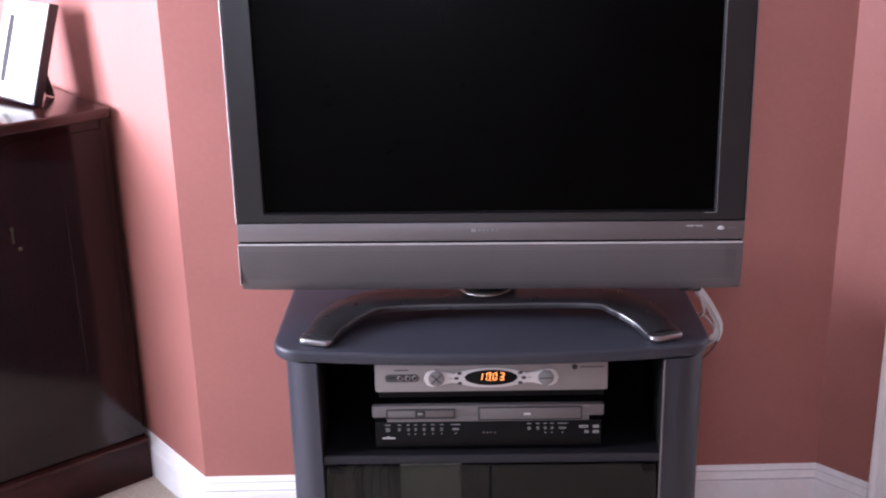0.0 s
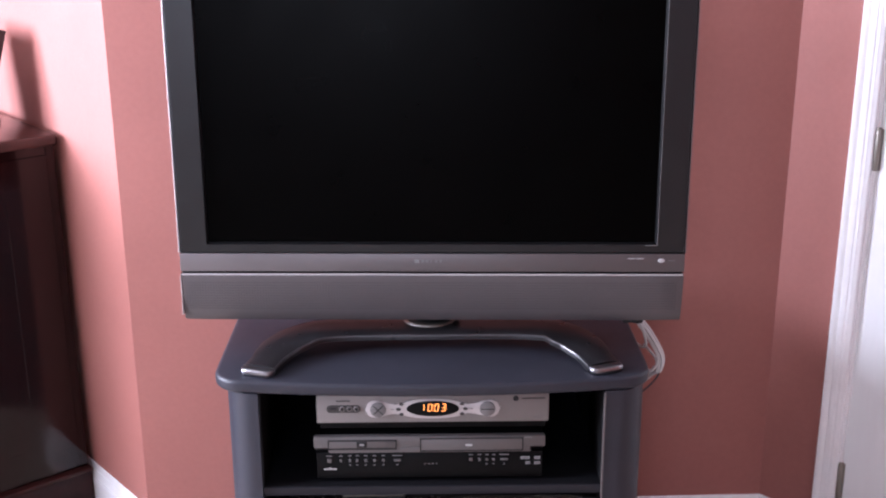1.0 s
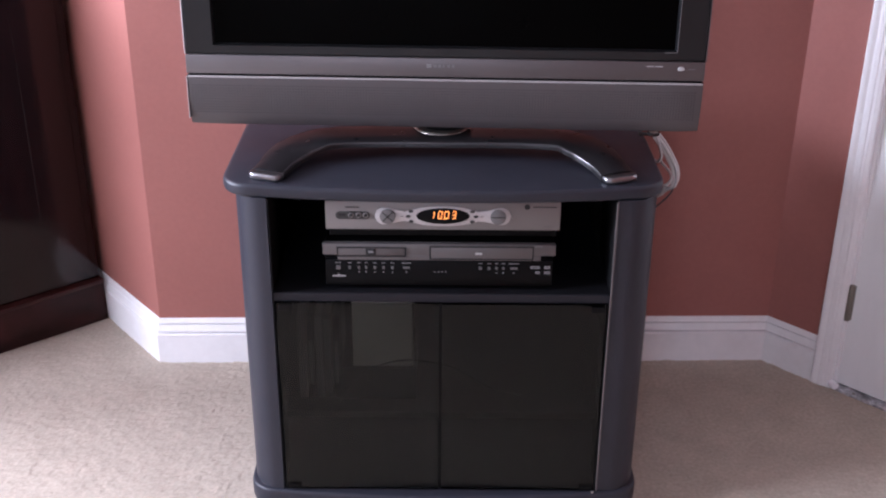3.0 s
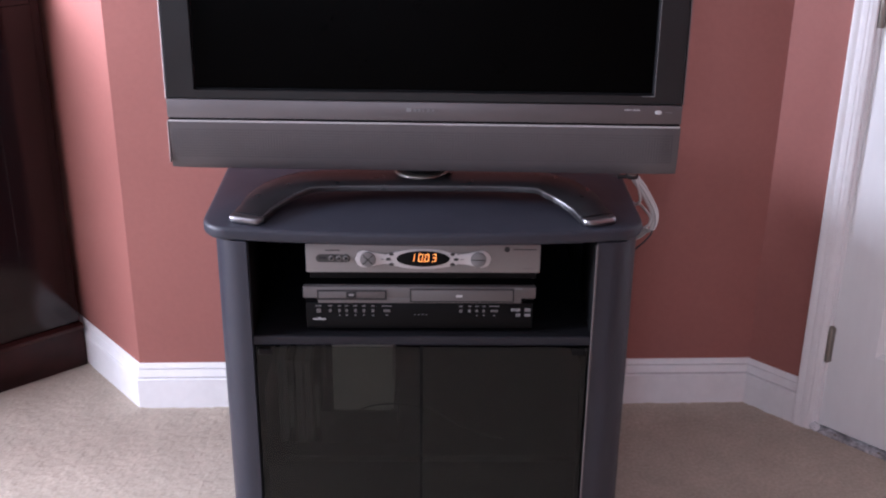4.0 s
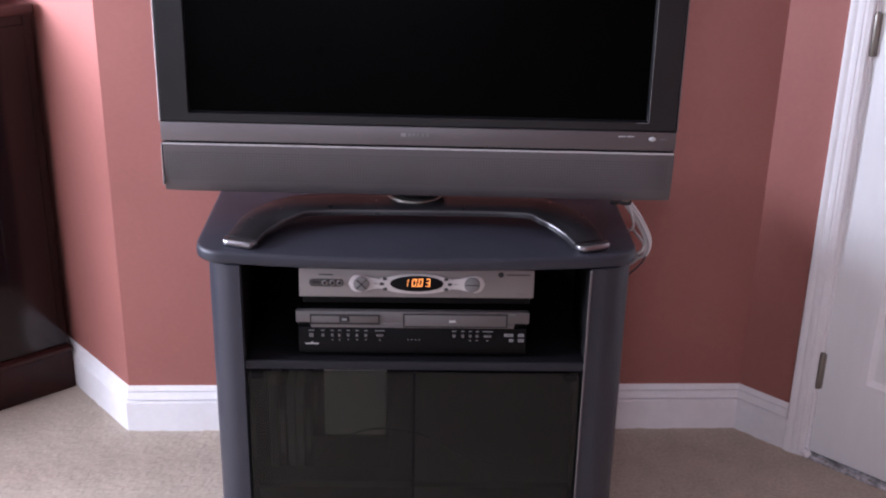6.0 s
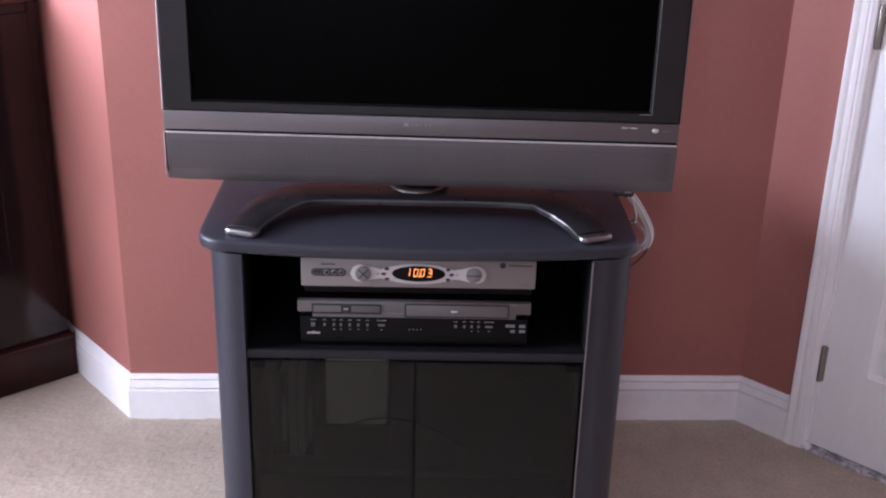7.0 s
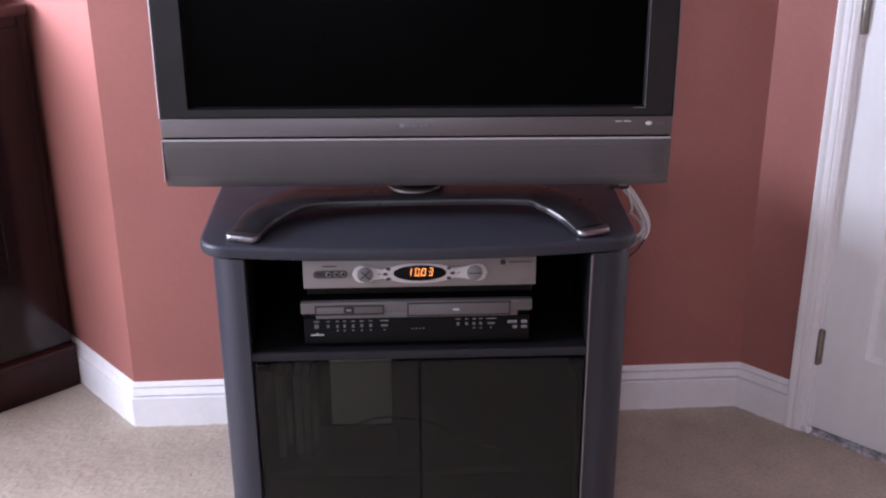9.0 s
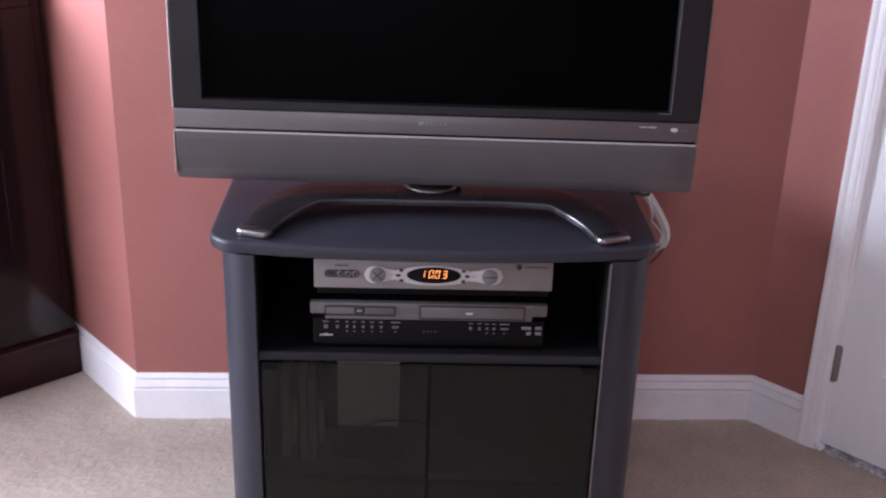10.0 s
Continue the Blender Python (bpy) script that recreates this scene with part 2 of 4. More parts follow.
def holed_wall(name, axis, at, lo, hi, w0, w1, z0, z1, out):
    """A wall across x or y with a window opening from w0 to w1 and z0 to z1."""
    pieces = []
    for a, b, c, d in ((lo, w0, 0, H), (w1, hi, 0, H), (w0, w1, 0, z0), (w0, w1, z1, H)):
        s, e = sorted((at, at + out))
        pieces.append(box_bm(s, e, a, b, c, d) if axis == "x" else box_bm(a, b, s, e, c, d))
    return structure(name, joined(*pieces), TERRACOTTA, "terracotta painted wall with a window", "wall", False)


holed_wall("wall_west", "x", XL, YR, LEND.y, WIN1[1] - 0.95, WIN1[1] + 0.95, WIN1[2] - 0.6, WIN1[2] + 0.6, -0.12)
holed_wall("wall_rear", "y", YR, XL, XR, WIN2[0] - 0.75, WIN2[0] + 0.75, WIN2[2] - 0.55, WIN2[2] + 0.55, -0.12)
structure("ceiling", box_bm(XL - 0.12, XR + 0.12, YR - 0.12, LEND.y + 0.12, H, H + 0.1), CEILING, "plain grey ceiling out of view, darkened to cut bounce", "ceiling", False)


def window(name, centre, axis, w, h, post):
    """A white window of two sashes with a crossbar each, parted by a post, in a wall across x or y."""
    w2, h2, d, b, p2 = w / 2, h / 2, 0.05, 0.045, post / 2
    top = thing(name, "unseen white framed window with lamps for daylight", "window", pose(*centre, 0, 0, 90 if axis == "x" else 0))
    tagged(top, kind="structure")
    part("window_frame", joined(box_bm(-w2, -w2 + b, -d, 0, -h2, h2), box_bm(w2 - b, w2, -d, 0, -h2, h2), box_bm(-w2 + b, w2 - b, -d, 0, -h2, -h2 + b), box_bm(-w2 + b, w2 - b, -d, 0, h2 - b, h2), box_bm(-p2, p2, -d - 0.002, 0.002, -h2 + b, h2 - b)), TRIM, top)
    for s in (-1, 1):
        x0, x1 = sorted((s * p2, s * (w2 - b)))
        part("crossbar", box_bm(x0, x1, -d, 0, -0.02, 0.02), TRIM, top)
        for u in (-1, 1):
            p = part("pane", box_bm(x0, x1, -0.03, -0.026, *sorted((u * 0.02, u * (h2 - b)))), CLEAR, top, smooth=False)
            p.visible_shadow = False


window("window_1", (XL - 0.04, WIN1[1], WIN1[2]), "x", 1.9, 1.2, 0.30)
# unseen window put round the fill lamp
window("fill_window", (WIN2[0], YR - 0.04, WIN2[2]), "y", 1.5, 1.1, 0.05)


# baseboards: flat board, two beads and a cap
BASE = [(0, 0), (0.0155, 0), (0.0155, 0.0795), (0.0130, 0.0825), (0.0050, 0.0832), (0.0050, 0.0862), (0.0130, 0.0872), (0.0122, 0.0900), (0.0068, 0.1040), (0.0020, 0.1048), (0.0020, 0.1078), (0.0080, 0.1086), (0.0072, 0.1110), (0.0030, 0.1190), (0.0015, 0.1205), (0, 0.1205)]


def baseboard(a, b, mitre_a, mitre_b):
    """Along the room face from a to b, the room to the right; mitres in degrees from square."""
    way = (b - a).normalized()
    side = Vector((way.y, -way.x, 0))
    bm = bmesh.new()
    ends = []
    for p, mitre in ((a, mitre_a), (b, mitre_b)):
        ends.append([bm.verts.new(p + side * d + way * d * math.tan(radians(mitre)) + Vector((0, 0, z))) for d, z in BASE])
    n = len(BASE)
    for k in range(n):
        bm.faces.new((ends[0][k], ends[0][(k + 1) % n], ends[1][(k + 1) % n], ends[1][k]))
    bm.faces.new(ends[0][::-1])
    bm.faces.new(ends[1])
    bmesh.ops.recalc_face_normals(bm, faces=bm.faces)
    structure("baseboard", bm, BOARD, "tall white painted baseboard with a beaded cap", "baseboard", False)


turn_l = math.degrees(math.acos(max(-1, min(1, (-LEFT).dot((CR - CL).normalized())))))
turn_r = math.degrees(math.acos((CR - CL).normalized().dot(RIGHT)))
baseboard(LEND, CL, 0, turn_l / 2)
baseboard(CL, CR, -turn_l / 2, -turn_r / 2)
baseboard(CR, along(CR, RIGHT, 0.144), turn_r / 2, 0)

# carpet: one sheet, with a fine uneven pile where it lies open
fx = np.concatenate([np.linspace(XL - 0.1, -1.55, 6)[:-1], np.arange(-1.55, 1.45, 0.0085), np.linspace(1.45, XR + 0.1, 4)])
fy = np.concatenate([np.linspace(YR - 0.1, -0.35, 8)[:-1], np.arange(-0.35, 0.98, 0.0085), np.linspace(0.985, LEND.y + 0.1, 4)])
gx, gy = np.meshgrid(fx, fy)
rng = np.random.default_rng(4)
fine = (gx > -1.5) & (gx < 1.4) & (gy > -0.33) & (gy < 0.96)


def soft_noise(step):
    g = rng.random((int(8.5 / step) + 3, int(8.5 / step) + 3))
    u, v = (gx + 3.5) / step, (gy + 5.9) / step
    i, j = u.astype(int), v.astype(int)
    a, b = u - i, v - j
    a, b = a * a * (3 - 2 * a), b * b * (3 - 2 * b)
    return g[j, i] * (1 - a) * (1 - b) + g[j, i + 1] * a * (1 - b) + g[j + 1, i] * (1 - a) * b + g[j + 1, i + 1] * a * b


gz = np.where(fine, 0.0014 * (soft_noise(0.014) - 0.5) + 0.0024 * (soft_noise(0.07) - 0.5) + 0.0012 * (rng.random(gx.shape) - 0.5) - 0.001, -0.001)
edge = np.full(gx.shape, 9.0)
for p, way, run in ((CL, LEFT, 0.3), (CL, (CR - CL).normalized(), (CR - CL).length), (CR, RIGHT, 0.2)):
    on = np.clip((gx - p.x) * way.x + (gy - p.y) * way.y, 0, run)
    edge = np.minimum(edge, np.hypot(gx - p.x - on * way.x, gy - p.y - on * way.y))
gz = gz + np.where(fine, np.clip(1 - edge / 0.035, 0, 1) * 0.007 * soft_noise(0.013), 0)
jx = np.where(fine, (rng.random(gx.shape) - 0.5) * 0.005, 0)
jy = np.where(fine, (rng.random(gx.shape) - 0.5) * 0.005, 0)
nx, ny = len(fx), len(fy)
idx = np.arange(nx * ny).reshape(ny, nx)
quads = np.stack([idx[:-1, :-1], idx[:-1, 1:], idx[1:, 1:], idx[1:, :-1]], -1).reshape(-1, 4)
me = bpy.data.meshes.new("floor")
me.from_pydata(np.stack([gx + jx, gy + jy, gz], -1).reshape(-1, 3).tolist(), [], quads.tolist())
me.materials.append(CARPET)
tagged(new("floor", me), "beige cut pile carpet over the whole floor", "carpet", kind="structure")

# ---- the door ----
# local frame of the door wall: x along it from the corner, y out of the room, z up
DM = Matrix.Translation(CR) @ Matrix.Rotation(math.atan2(RIGHT.y, RIGHT.x), 4, "Z")


def casing_bm(x0, x1, z0, z1):
    """An upright casing board with a rounded back band on its outer side."""
    w = x1 - x0
    prof = [(0, 0), (0, -0.017), (w * 0.05, -0.019), (w * 0.20, -0.019), (w * 0.26, -0.0175), (w * 0.31, -0.0155), (w * 0.38, -0.0150), (w * 0.44, -0.0165),
            (w * 0.62, -0.0155), (w * 0.66, -0.0138), (w * 0.79, -0.0135), (w * 0.83, -0.0118), (w * 0.95, -0.0105), (w, -0.007), (w, 0)]
    bm = prism_bm([(x0 + a, b) for a, b in prof], z0, z1)
    return bm


door = tagged(thing("door_1", "closed white painted panel door with nickel hinges", "door", DM), kind="structure")
casing = tagged(thing("door_frame", "white moulded casing round the door", "door frame", DM), kind="structure")
part("casing", casing_bm(0.144, D0 - 0.007, 0.0, DH + 0.06), TRIM, casing)
mirror = Matrix.Translation((D0 + D1, 0, 0)) @ Matrix.Diagonal((-1, 1, 1, 1))
c2 = casing_bm(0.144, D0 - 0.007, 0.0, DH + 0.06)
c2.transform(mirror)
bmesh.ops.reverse_faces(c2, faces=c2.faces[:])
part("casing", c2, TRIM, casing)
part("head_casing", box_bm(D0 - 0.003, D1 + 0.003, -0.016, 0, DH + 0.003, DH + 0.06, 0.002), TRIM, casing)
part("jamb", box_bm(D0 - 0.014, D0 - 0.0004, 0.0, 0.11, 0, DH), TRIM, casing, smooth=False)
part("jamb", box_bm(D1 + 0.003, D1 + 0.014, 0.0, 0.11, 0, DH), TRIM, casing, smooth=False)
part("head_jamb", box_bm(D0 - 0.014, D1 + 0.014, 0.0, 0.11, DH + 0.002, DH + 0.013), TRIM, casing, smooth=False)
part("door_stop", box_bm(D0 - 0.003, D0 + 0.010, 0.058, 0.09, 0, DH), TRIM, casing, smooth=False)


def panel_door_bm():
    """A slab with raised panels sunk in moulded frames."""
    x0, x1, y0, y1, z0, z1 = D0, D1, 0.007, 0.042, 0.014, DH - 0.003
    cols = [(x0 + 0.108, (x0 + x1) / 2 - 0.05), ((x0 + x1) / 2 + 0.05, x1 - 0.108)]
    rows = [(0.236, 0.80), (1.0, 1.60), (1.70, 1.92)]
    xs = sorted({x0, x1, *[a for c in cols for a in c]})
    zs = sorted({z0, z1, *[a for r in rows for a in r]})
    bm = bmesh.new()
    holes = []
    for xa, xb in zip(xs, xs[1:]):
        for za, zb in zip(zs, zs[1:]):
            f = bm.faces.new([bm.verts.new(p) for p in ((xa, y0, za), (xb, y0, za), (xb, y0, zb), (xa, y0, zb))])
            if any(abs(xa - a) < 1e-6 and abs(xb - b) < 1e-6 for a, b in cols) and any(abs(za - a) < 1e-6 and abs(zb - b) < 1e-6 for a, b in rows):
                holes.append(f)
    bmesh.ops.remove_doubles(bm, verts=bm.verts, dist=1e-5)
    for depth, inset in ((0.006, 0.010), (0.004, 0.006), (0.0, 0.012), (-0.007, 0.022)):
        bmesh.ops.inset_individual(bm, faces=holes, thickness=inset, depth=0)
        bmesh.ops.translate(bm, vec=(0, depth, 0), verts=list({v for f in holes for v in f.verts}))
    back = box_bm(x0, x1, y0 + 0.012, y1, z0, z1)
    rim = joined(box_bm(x0, x0 + 0.003, y0, y0 + 0.012, z0, z1), box_bm(x1 - 0.003, x1, y0, y0 + 0.012, z0, z1), box_bm(x0 + 0.003, x1 - 0.003, y0, y0 + 0.012, z0, z0 + 0.003))
    bmesh.ops.translate(rim, vec=(0, 0.0005, 0), verts=rim.verts)
    return joined(bm, back, rim)


part("leaf", panel_door_bm(), DOOR_PAINT, door)


def hinge(z0, height=0.090):
    h = part("hinge", joined(cyl_bm(0.0065, height, pose(D0 - 0.0015, 0.001, z0 + height / 2), 14, 0.001),
                             *[cyl_bm(0.0069, 0.0012, pose(D0 - 0.0015, 0.001, z0 + height * k / 5), 14) for k in (1, 2, 3, 4)]), NICKEL, door, "brushed nickel hinge")
    part("hinge_leaf", box_bm(D0 + 0.0002, D0 + 0.0065, 0.0052, 0.0085, z0, z0 + height, 0.0006, 1), NICKEL, h)
    part("pin_cap", cyl_bm(0.0052, 0.004, pose(D0 - 0.0015, 0.001, z0 + height + 0.002), 12, 0.001), NICKEL, h)


for hz in (0.187, 0.982, 1.77):
    hinge(hz)
knob = part("door_knob", joined(cyl_bm(0.032, 0.006, pose(D1 - 0.06, 0.011, 0.95, 90), 28, 0.002), cyl_bm(0.011, 0.04, pose(D1 - 0.06, -0.012, 0.95, 90), 18), cyl_bm(0.027, 0.03, pose(D1 - 0.06, -0.045, 0.95, 90), 28, 0.009)), NICKEL, door, "brushed nickel knob")

# worn metal sill strip under the door and the white plug by the jamb
sill = tagged(thing("door_sill", "worn metal strip under the white door", "threshold", DM), kind="structure")
SILL = material("worn_aluminium", (0.50, 0.50, 0.52), 0.6, metal=0.2, grain=0.45, grain_scale=90, stain=0.5, stain_scale=38, bump=0.6, bump_scale=160)
part("strip", box_bm(D0 - 0.002, D1 + 0.002, -0.010, 0.10, -0.002, 0.0068, 0.002), SILL, sill)
for k in range(7):
    part("screw", cyl_bm(0.004, 0.002, pose(D0 + 0.05 + k * 0.11, -0.004, 0.0082), 10), NICKEL, sill)
plug = thing("door_bumper", "small glossy white plastic bumper at the jamb foot", "bumper", DM)
part("tip", cyl_bm(0.0100, 0.022, pose(D0 - 0.002, -0.008, 0.0125, 90, 0, 60), 16, 0.003), GLOSS_WHITE, plug)

# ---- the television stand ----
SX0, SX1 = -0.396, 0.409


def bow_outline(x0, x1, y_side, bow, r, y_back, back_cut=0.0, n=22):
    """Plan of a slab with a bowed front and rounded front corners, from the back left round the front."""
    xc, hw = (x0 + x1) / 2, (x1 - x0) / 2
    pts = [(x0 + back_cut, y_back), (x0, y_back - 0.12), (x0, y_side + r)]
    for k in range(1, 8):
        a = math.pi / 2 * k / 7
        pts.append((x0 + r - r * math.cos(a), y_side + r - r * math.sin(a)))
    for k in range(1, n):
        x = x0 + r + (x1 - x0 - 2 * r) * k / n
        q = (x - xc) / (hw - r)
        pts.append((x, y_side - bow * (1 - q * q)))
    for k in range(0, 8):
        a = math.pi / 2 * k / 7
        pts.append((x1 - r + r * math.sin(a), y_side + r - r * math.cos(a)))
    pts += [(x1, y_back - 0.12), (x1 - back_cut, y_back)]
    return pts


# charcoal darkened for the shade that falls on the shelf edge
EDGE_BAND = material("shaded_edge_band", (0.015, 0.015, 0.020), 0.5, grain=0.06, grain_scale=350, stain=0.06, spec=0.3)
SHELF = material("worn_black_laminate", (0.009, 0.009, 0.011), 0.5, grain=0.12, grain_scale=260, stain=0.2, stain_scale=9, spec=0.3)
SATIN = material("dark_satin_metal", (0.11, 0.107, 0.112), 0.38, metal=0.9, grain=0.05, stain=0.05)
DECK_KEY = material("dim_grey_key", (0.105, 0.10, 0.10), 0.5, grain=0.03, stain=0.03)
SMALL_KEY = material("dark_grey_key", (0.040, 0.038, 0.038), 0.45, grain=0.03, stain=0.03)
PRINT_BADGE = material("grey_print", (0.21, 0.21, 0.215), 0.6)
stand = thing("tv_stand", "charcoal laminate television stand with smoked glass doors", "tv stand")
ZT = 0.7205
YB = 0.552
part("top_panel", prism_bm(bow_outline(SX0, SX1, -0.013, 0.024, 0.058, YB, 0.02), ZT - 0.025, ZT, 0.007), STAND, stand, "charcoal bow-fronted top")
part("base_panel", prism_bm(bow_outline(-0.382, 0.407, -0.022, 0.020, 0.055, YB, 0.02), 0.014, 0.056, 0.006), STAND, stand, "charcoal bow-fronted plinth")
part("toe_kick", prism_bm(bow_outline(-0.374, 0.399, -0.010, 0.024, 0.050, YB - 0.004, 0.05), 0.0, 0.0145), STAND, stand)


def column(sign):
    """A side panel whose front edge swells into a rounded column."""
    xo = -0.377 if sign < 0 else 0.402
    xi = -0.311 if sign < 0 else 0.322
    w = abs(xi - xo)
    pts = [(0, YB - 0.02), (0, 0.060)]
    for k in range(1, 11):
        a = math.pi / 2 * k / 10
        pts.append((0.058 - 0.058 * math.cos(a), 0.060 - 0.076 * math.sin(a)))
    pts += [(w, -0.017), (w, 0.015), (0.020, 0.050), (0.020, YB - 0.02)]
    out = [(xo - sign * a, b) for a, b in pts]
    part("side_panel", prism_bm(out, 0.056, ZT - 0.025), STAND, stand, "charcoal side with rounded front edge")


column(-1)
column(1)
# back, walls and top wear the colour darkened for interior shade
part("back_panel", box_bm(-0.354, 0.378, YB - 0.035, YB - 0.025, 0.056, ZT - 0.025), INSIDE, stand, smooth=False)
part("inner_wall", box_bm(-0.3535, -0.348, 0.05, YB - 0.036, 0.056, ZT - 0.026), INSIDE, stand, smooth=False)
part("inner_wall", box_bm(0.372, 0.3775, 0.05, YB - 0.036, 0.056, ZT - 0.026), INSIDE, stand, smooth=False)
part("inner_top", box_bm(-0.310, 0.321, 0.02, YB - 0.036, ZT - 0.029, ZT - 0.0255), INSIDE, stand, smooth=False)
ZS = 0.503
shelf = part("shelf", box_bm(-0.310, 0.321, -0.008, YB - 0.036, ZS - 0.018, ZS), SHELF, stand, "black shelf under the players", smooth=False)
part("shelf_edge", box_bm(-0.310, 0.321, -0.0125, -0.0082, ZS - 0.018, ZS - 0.0005, 0.001, 1), EDGE_BAND, shelf, "charcoal shelf edge, darkened for shade")
# added black strips give the shade along the columns' inner edges
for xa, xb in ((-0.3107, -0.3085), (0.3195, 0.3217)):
    part("gap_shade", box_bm(xa, xb, -0.010, 0.08, ZS + 0.0005, ZT - 0.030), INSIDE, stand, smooth=False)
    part("gap_shade", box_bm(xa, xb, -0.010, 0.08, 0.0565, ZS - 0.0185), INSIDE, stand, smooth=False)
# another black strip stands for the shaded gap between the glass doors
part("door_gap_shade", box_bm(0.0006, 0.0064, -0.0135, -0.0112, 0.060, ZS - 0.0195), INSIDE, stand, smooth=False)
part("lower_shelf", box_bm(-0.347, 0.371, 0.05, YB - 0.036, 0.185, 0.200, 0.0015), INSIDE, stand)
part("edge_strip", box_bm(0.3185, 0.3225, -0.0195, -0.0165, 0.057, ZT - 0.027, 0.001, 1), SILVER, stand, "thin grey edge strip")
for x0, x1, hx in ((-0.3045, 0.0008, -1), (0.0062, 0.3135, 1)):
    gd = part("glass_door", box_bm(x0, x1, -0.019, -0.014, 0.060, ZS - 0.0195), SMOKED, stand, "smoked glass door", smooth=False)
    gx0 = x0 + 0.004 if hx < 0 else x1 - 0.028
    part("hinge_clip", joined(box_bm(gx0, gx0 + 0.024, -0.0215, -0.0195, ZS - 0.034, ZS - 0.022, 0.001, 1), box_bm(gx0, gx0 + 0.024, -0.0135, -0.008, ZS - 0.034, ZS - 0.022)), DECK_BLACK, gd)
    part("hinge_clip", joined(box_bm(gx0, gx0 + 0.024, -0.0215, -0.0195, 0.062, 0.072, 0.001, 1), box_bm(gx0, gx0 + 0.024, -0.0135, -0.008, 0.062, 0.072)), DECK_BLACK, gd)
part("door_pin", cyl_bm(0.0045, 0.006, pose(0.3125, -0.0215, 0.059), 12, 0.001), CHROME, stand, "bright metal door pin")

# things kept behind the glass
# added pale block stands in for the light rectangle reflected in the door
pale_block = thing("pale_block", "pale block for the rectangle reflected in the glass", "box")
part("box_body", box_bm(-0.174, -0.053, 0.100, 0.260, 0.276, 0.468, 0.002), PAPER, pale_block)
# black block added only to hold the pale one up
crate = thing("block_support", "black block added to hold up the pale block", "box")
part("box_body", box_bm(-0.200, -0.045, 0.095, 0.270, 0.200, 0.276, 0.003), DECK_BLACK, crate)
for k, (bx, bw, bh) in enumerate(((-0.285, 0.016, 0.19), (-0.266, 0.014, 0.19), (-0.249, 0.015, 0.19), (-0.231, 0.014, 0.185), (-0.214, 0.015, 0.19))):
    case = thing("disc_case", "dark plastic disc case standing upright", "disc case", group="disc cases behind the glass")
    part("case_body", box_bm(bx, bx + bw - 0.001, 0.10, 0.235, 0.200, 0.200 + bh, 0.001), (BUTTON, DECK_BLACK, PRINT_DIM)[k % 3], case)
    part("spine_label", box_bm(bx + 0.003, bx + bw - 0.004, 0.0985, 0.0999, 0.235, 0.335), (PRINT_DIM, BUTTON, PRINT_DIM)[k % 3], case)
lead = thing("loose_cable", "thin grey cable looped behind the glass", "cable")
part("cord", tube_bm([(-0.20, 0.08, 0.203), (-0.16, 0.07, 0.27), (-0.08, 0.075, 0.305), (0.02, 0.09, 0.285), (0.10, 0.10, 0.23), (0.17, 0.11, 0.203)], 0.0018), SMALL_KEY, lead)

# ---- the video deck ----
deck = thing("video_deck", "silver and black disc and cassette player on the shelf", "video player", pose(0, 0, 0.029))
V0, V1 = -0.215, 0.215
part("body", box_bm(V0 + 0.003, V1 - 0.003, 0.012, 0.300, 0.482, 0.569, 0.002), DECK_BLACK, deck)
part("silver_fascia", joined(box_bm(V0, V1, 0.0, 0.013, 0.5475, 0.570, 0.0012), box_bm(V0 + 0.027, V1 - 0.027, 0.0002, 0.013, 0.5375, 0.5478, 0.0006)), VCR_SILVER, deck, "silver upper fascia")
part("black_fascia", box_bm(V0 + 0.004, V1 - 0.004, 0.003, 0.0125, 0.484, 0.537, 0.001), DECK_BLACK, deck, "black lower fascia")
for k in (-0.17, 0.17):
    part("foot", cyl_bm(0.012, 0.008, pose(k, 0.04, 0.478), 16, 0.001), RUBBER, deck)
    part("foot", cyl_bm(0.012, 0.008, pose(k, 0.26, 0.478), 16, 0.001), RUBBER, deck)


def outline_bm(x0, x1, z0, z1, w, y0, y1):
    return joined(box_bm(x0, x1, y0, y1, z0, z0 + w), box_bm(x0, x1, y0, y1, z1 - w, z1), box_bm(x0, x0 + w, y0, y1, z0 + w, z1 - w), box_bm(x1 - w, x1, y0, y1, z0 + w, z1 - w))


tray = part("disc_tray", box_bm(V0 + 0.028, V0 + 0.152, -0.0012, 0.004, 0.5475, 0.562, 0.0008), VCR_SILVER, deck)
part("tray_gap", outline_bm(V0 + 0.0260, V0 + 0.1540, 0.5448, 0.5644, 0.0026, -0.0016, 0.002), DARK_LINE, tray, smooth=False)
part("tray_badge", joined(box_bm(V0 + 0.0795, V0 + 0.0985, -0.0020, 0.0, 0.5490, 0.5610, 0.0005)), DARK_LINE, tray)
part("badge_print", box_bm(V0 + 0.0845, V0 + 0.0935, -0.0025, -0.0015, 0.5530, 0.5575), PRINT_BADGE, tray, smooth=False)
flap = part("cassette_flap", box_bm(V0 + 0.199, V0 + 0.388, -0.0012, 0.004, 0.5418, 0.5655, 0.0008), VCR_SILVER, deck)
part("flap_gap", outline_bm(V0 + 0.1970, V0 + 0.3895, 0.5400, 0.5672, 0.0024, -0.0016, 0.002), DARK_LINE, flap, smooth=False)
part("flap_print", box_bm(V0 + 0.282, V0 + 0.294, -0.0018, -0.001, 0.5505, 0.5545), PRINT, flap, smooth=False)
part("corner_print", box_bm(V0 + 0.391, V0 + 0.405, -0.0006, 0.0005, 0.5660, 0.5685), BUTTON, deck, smooth=False)


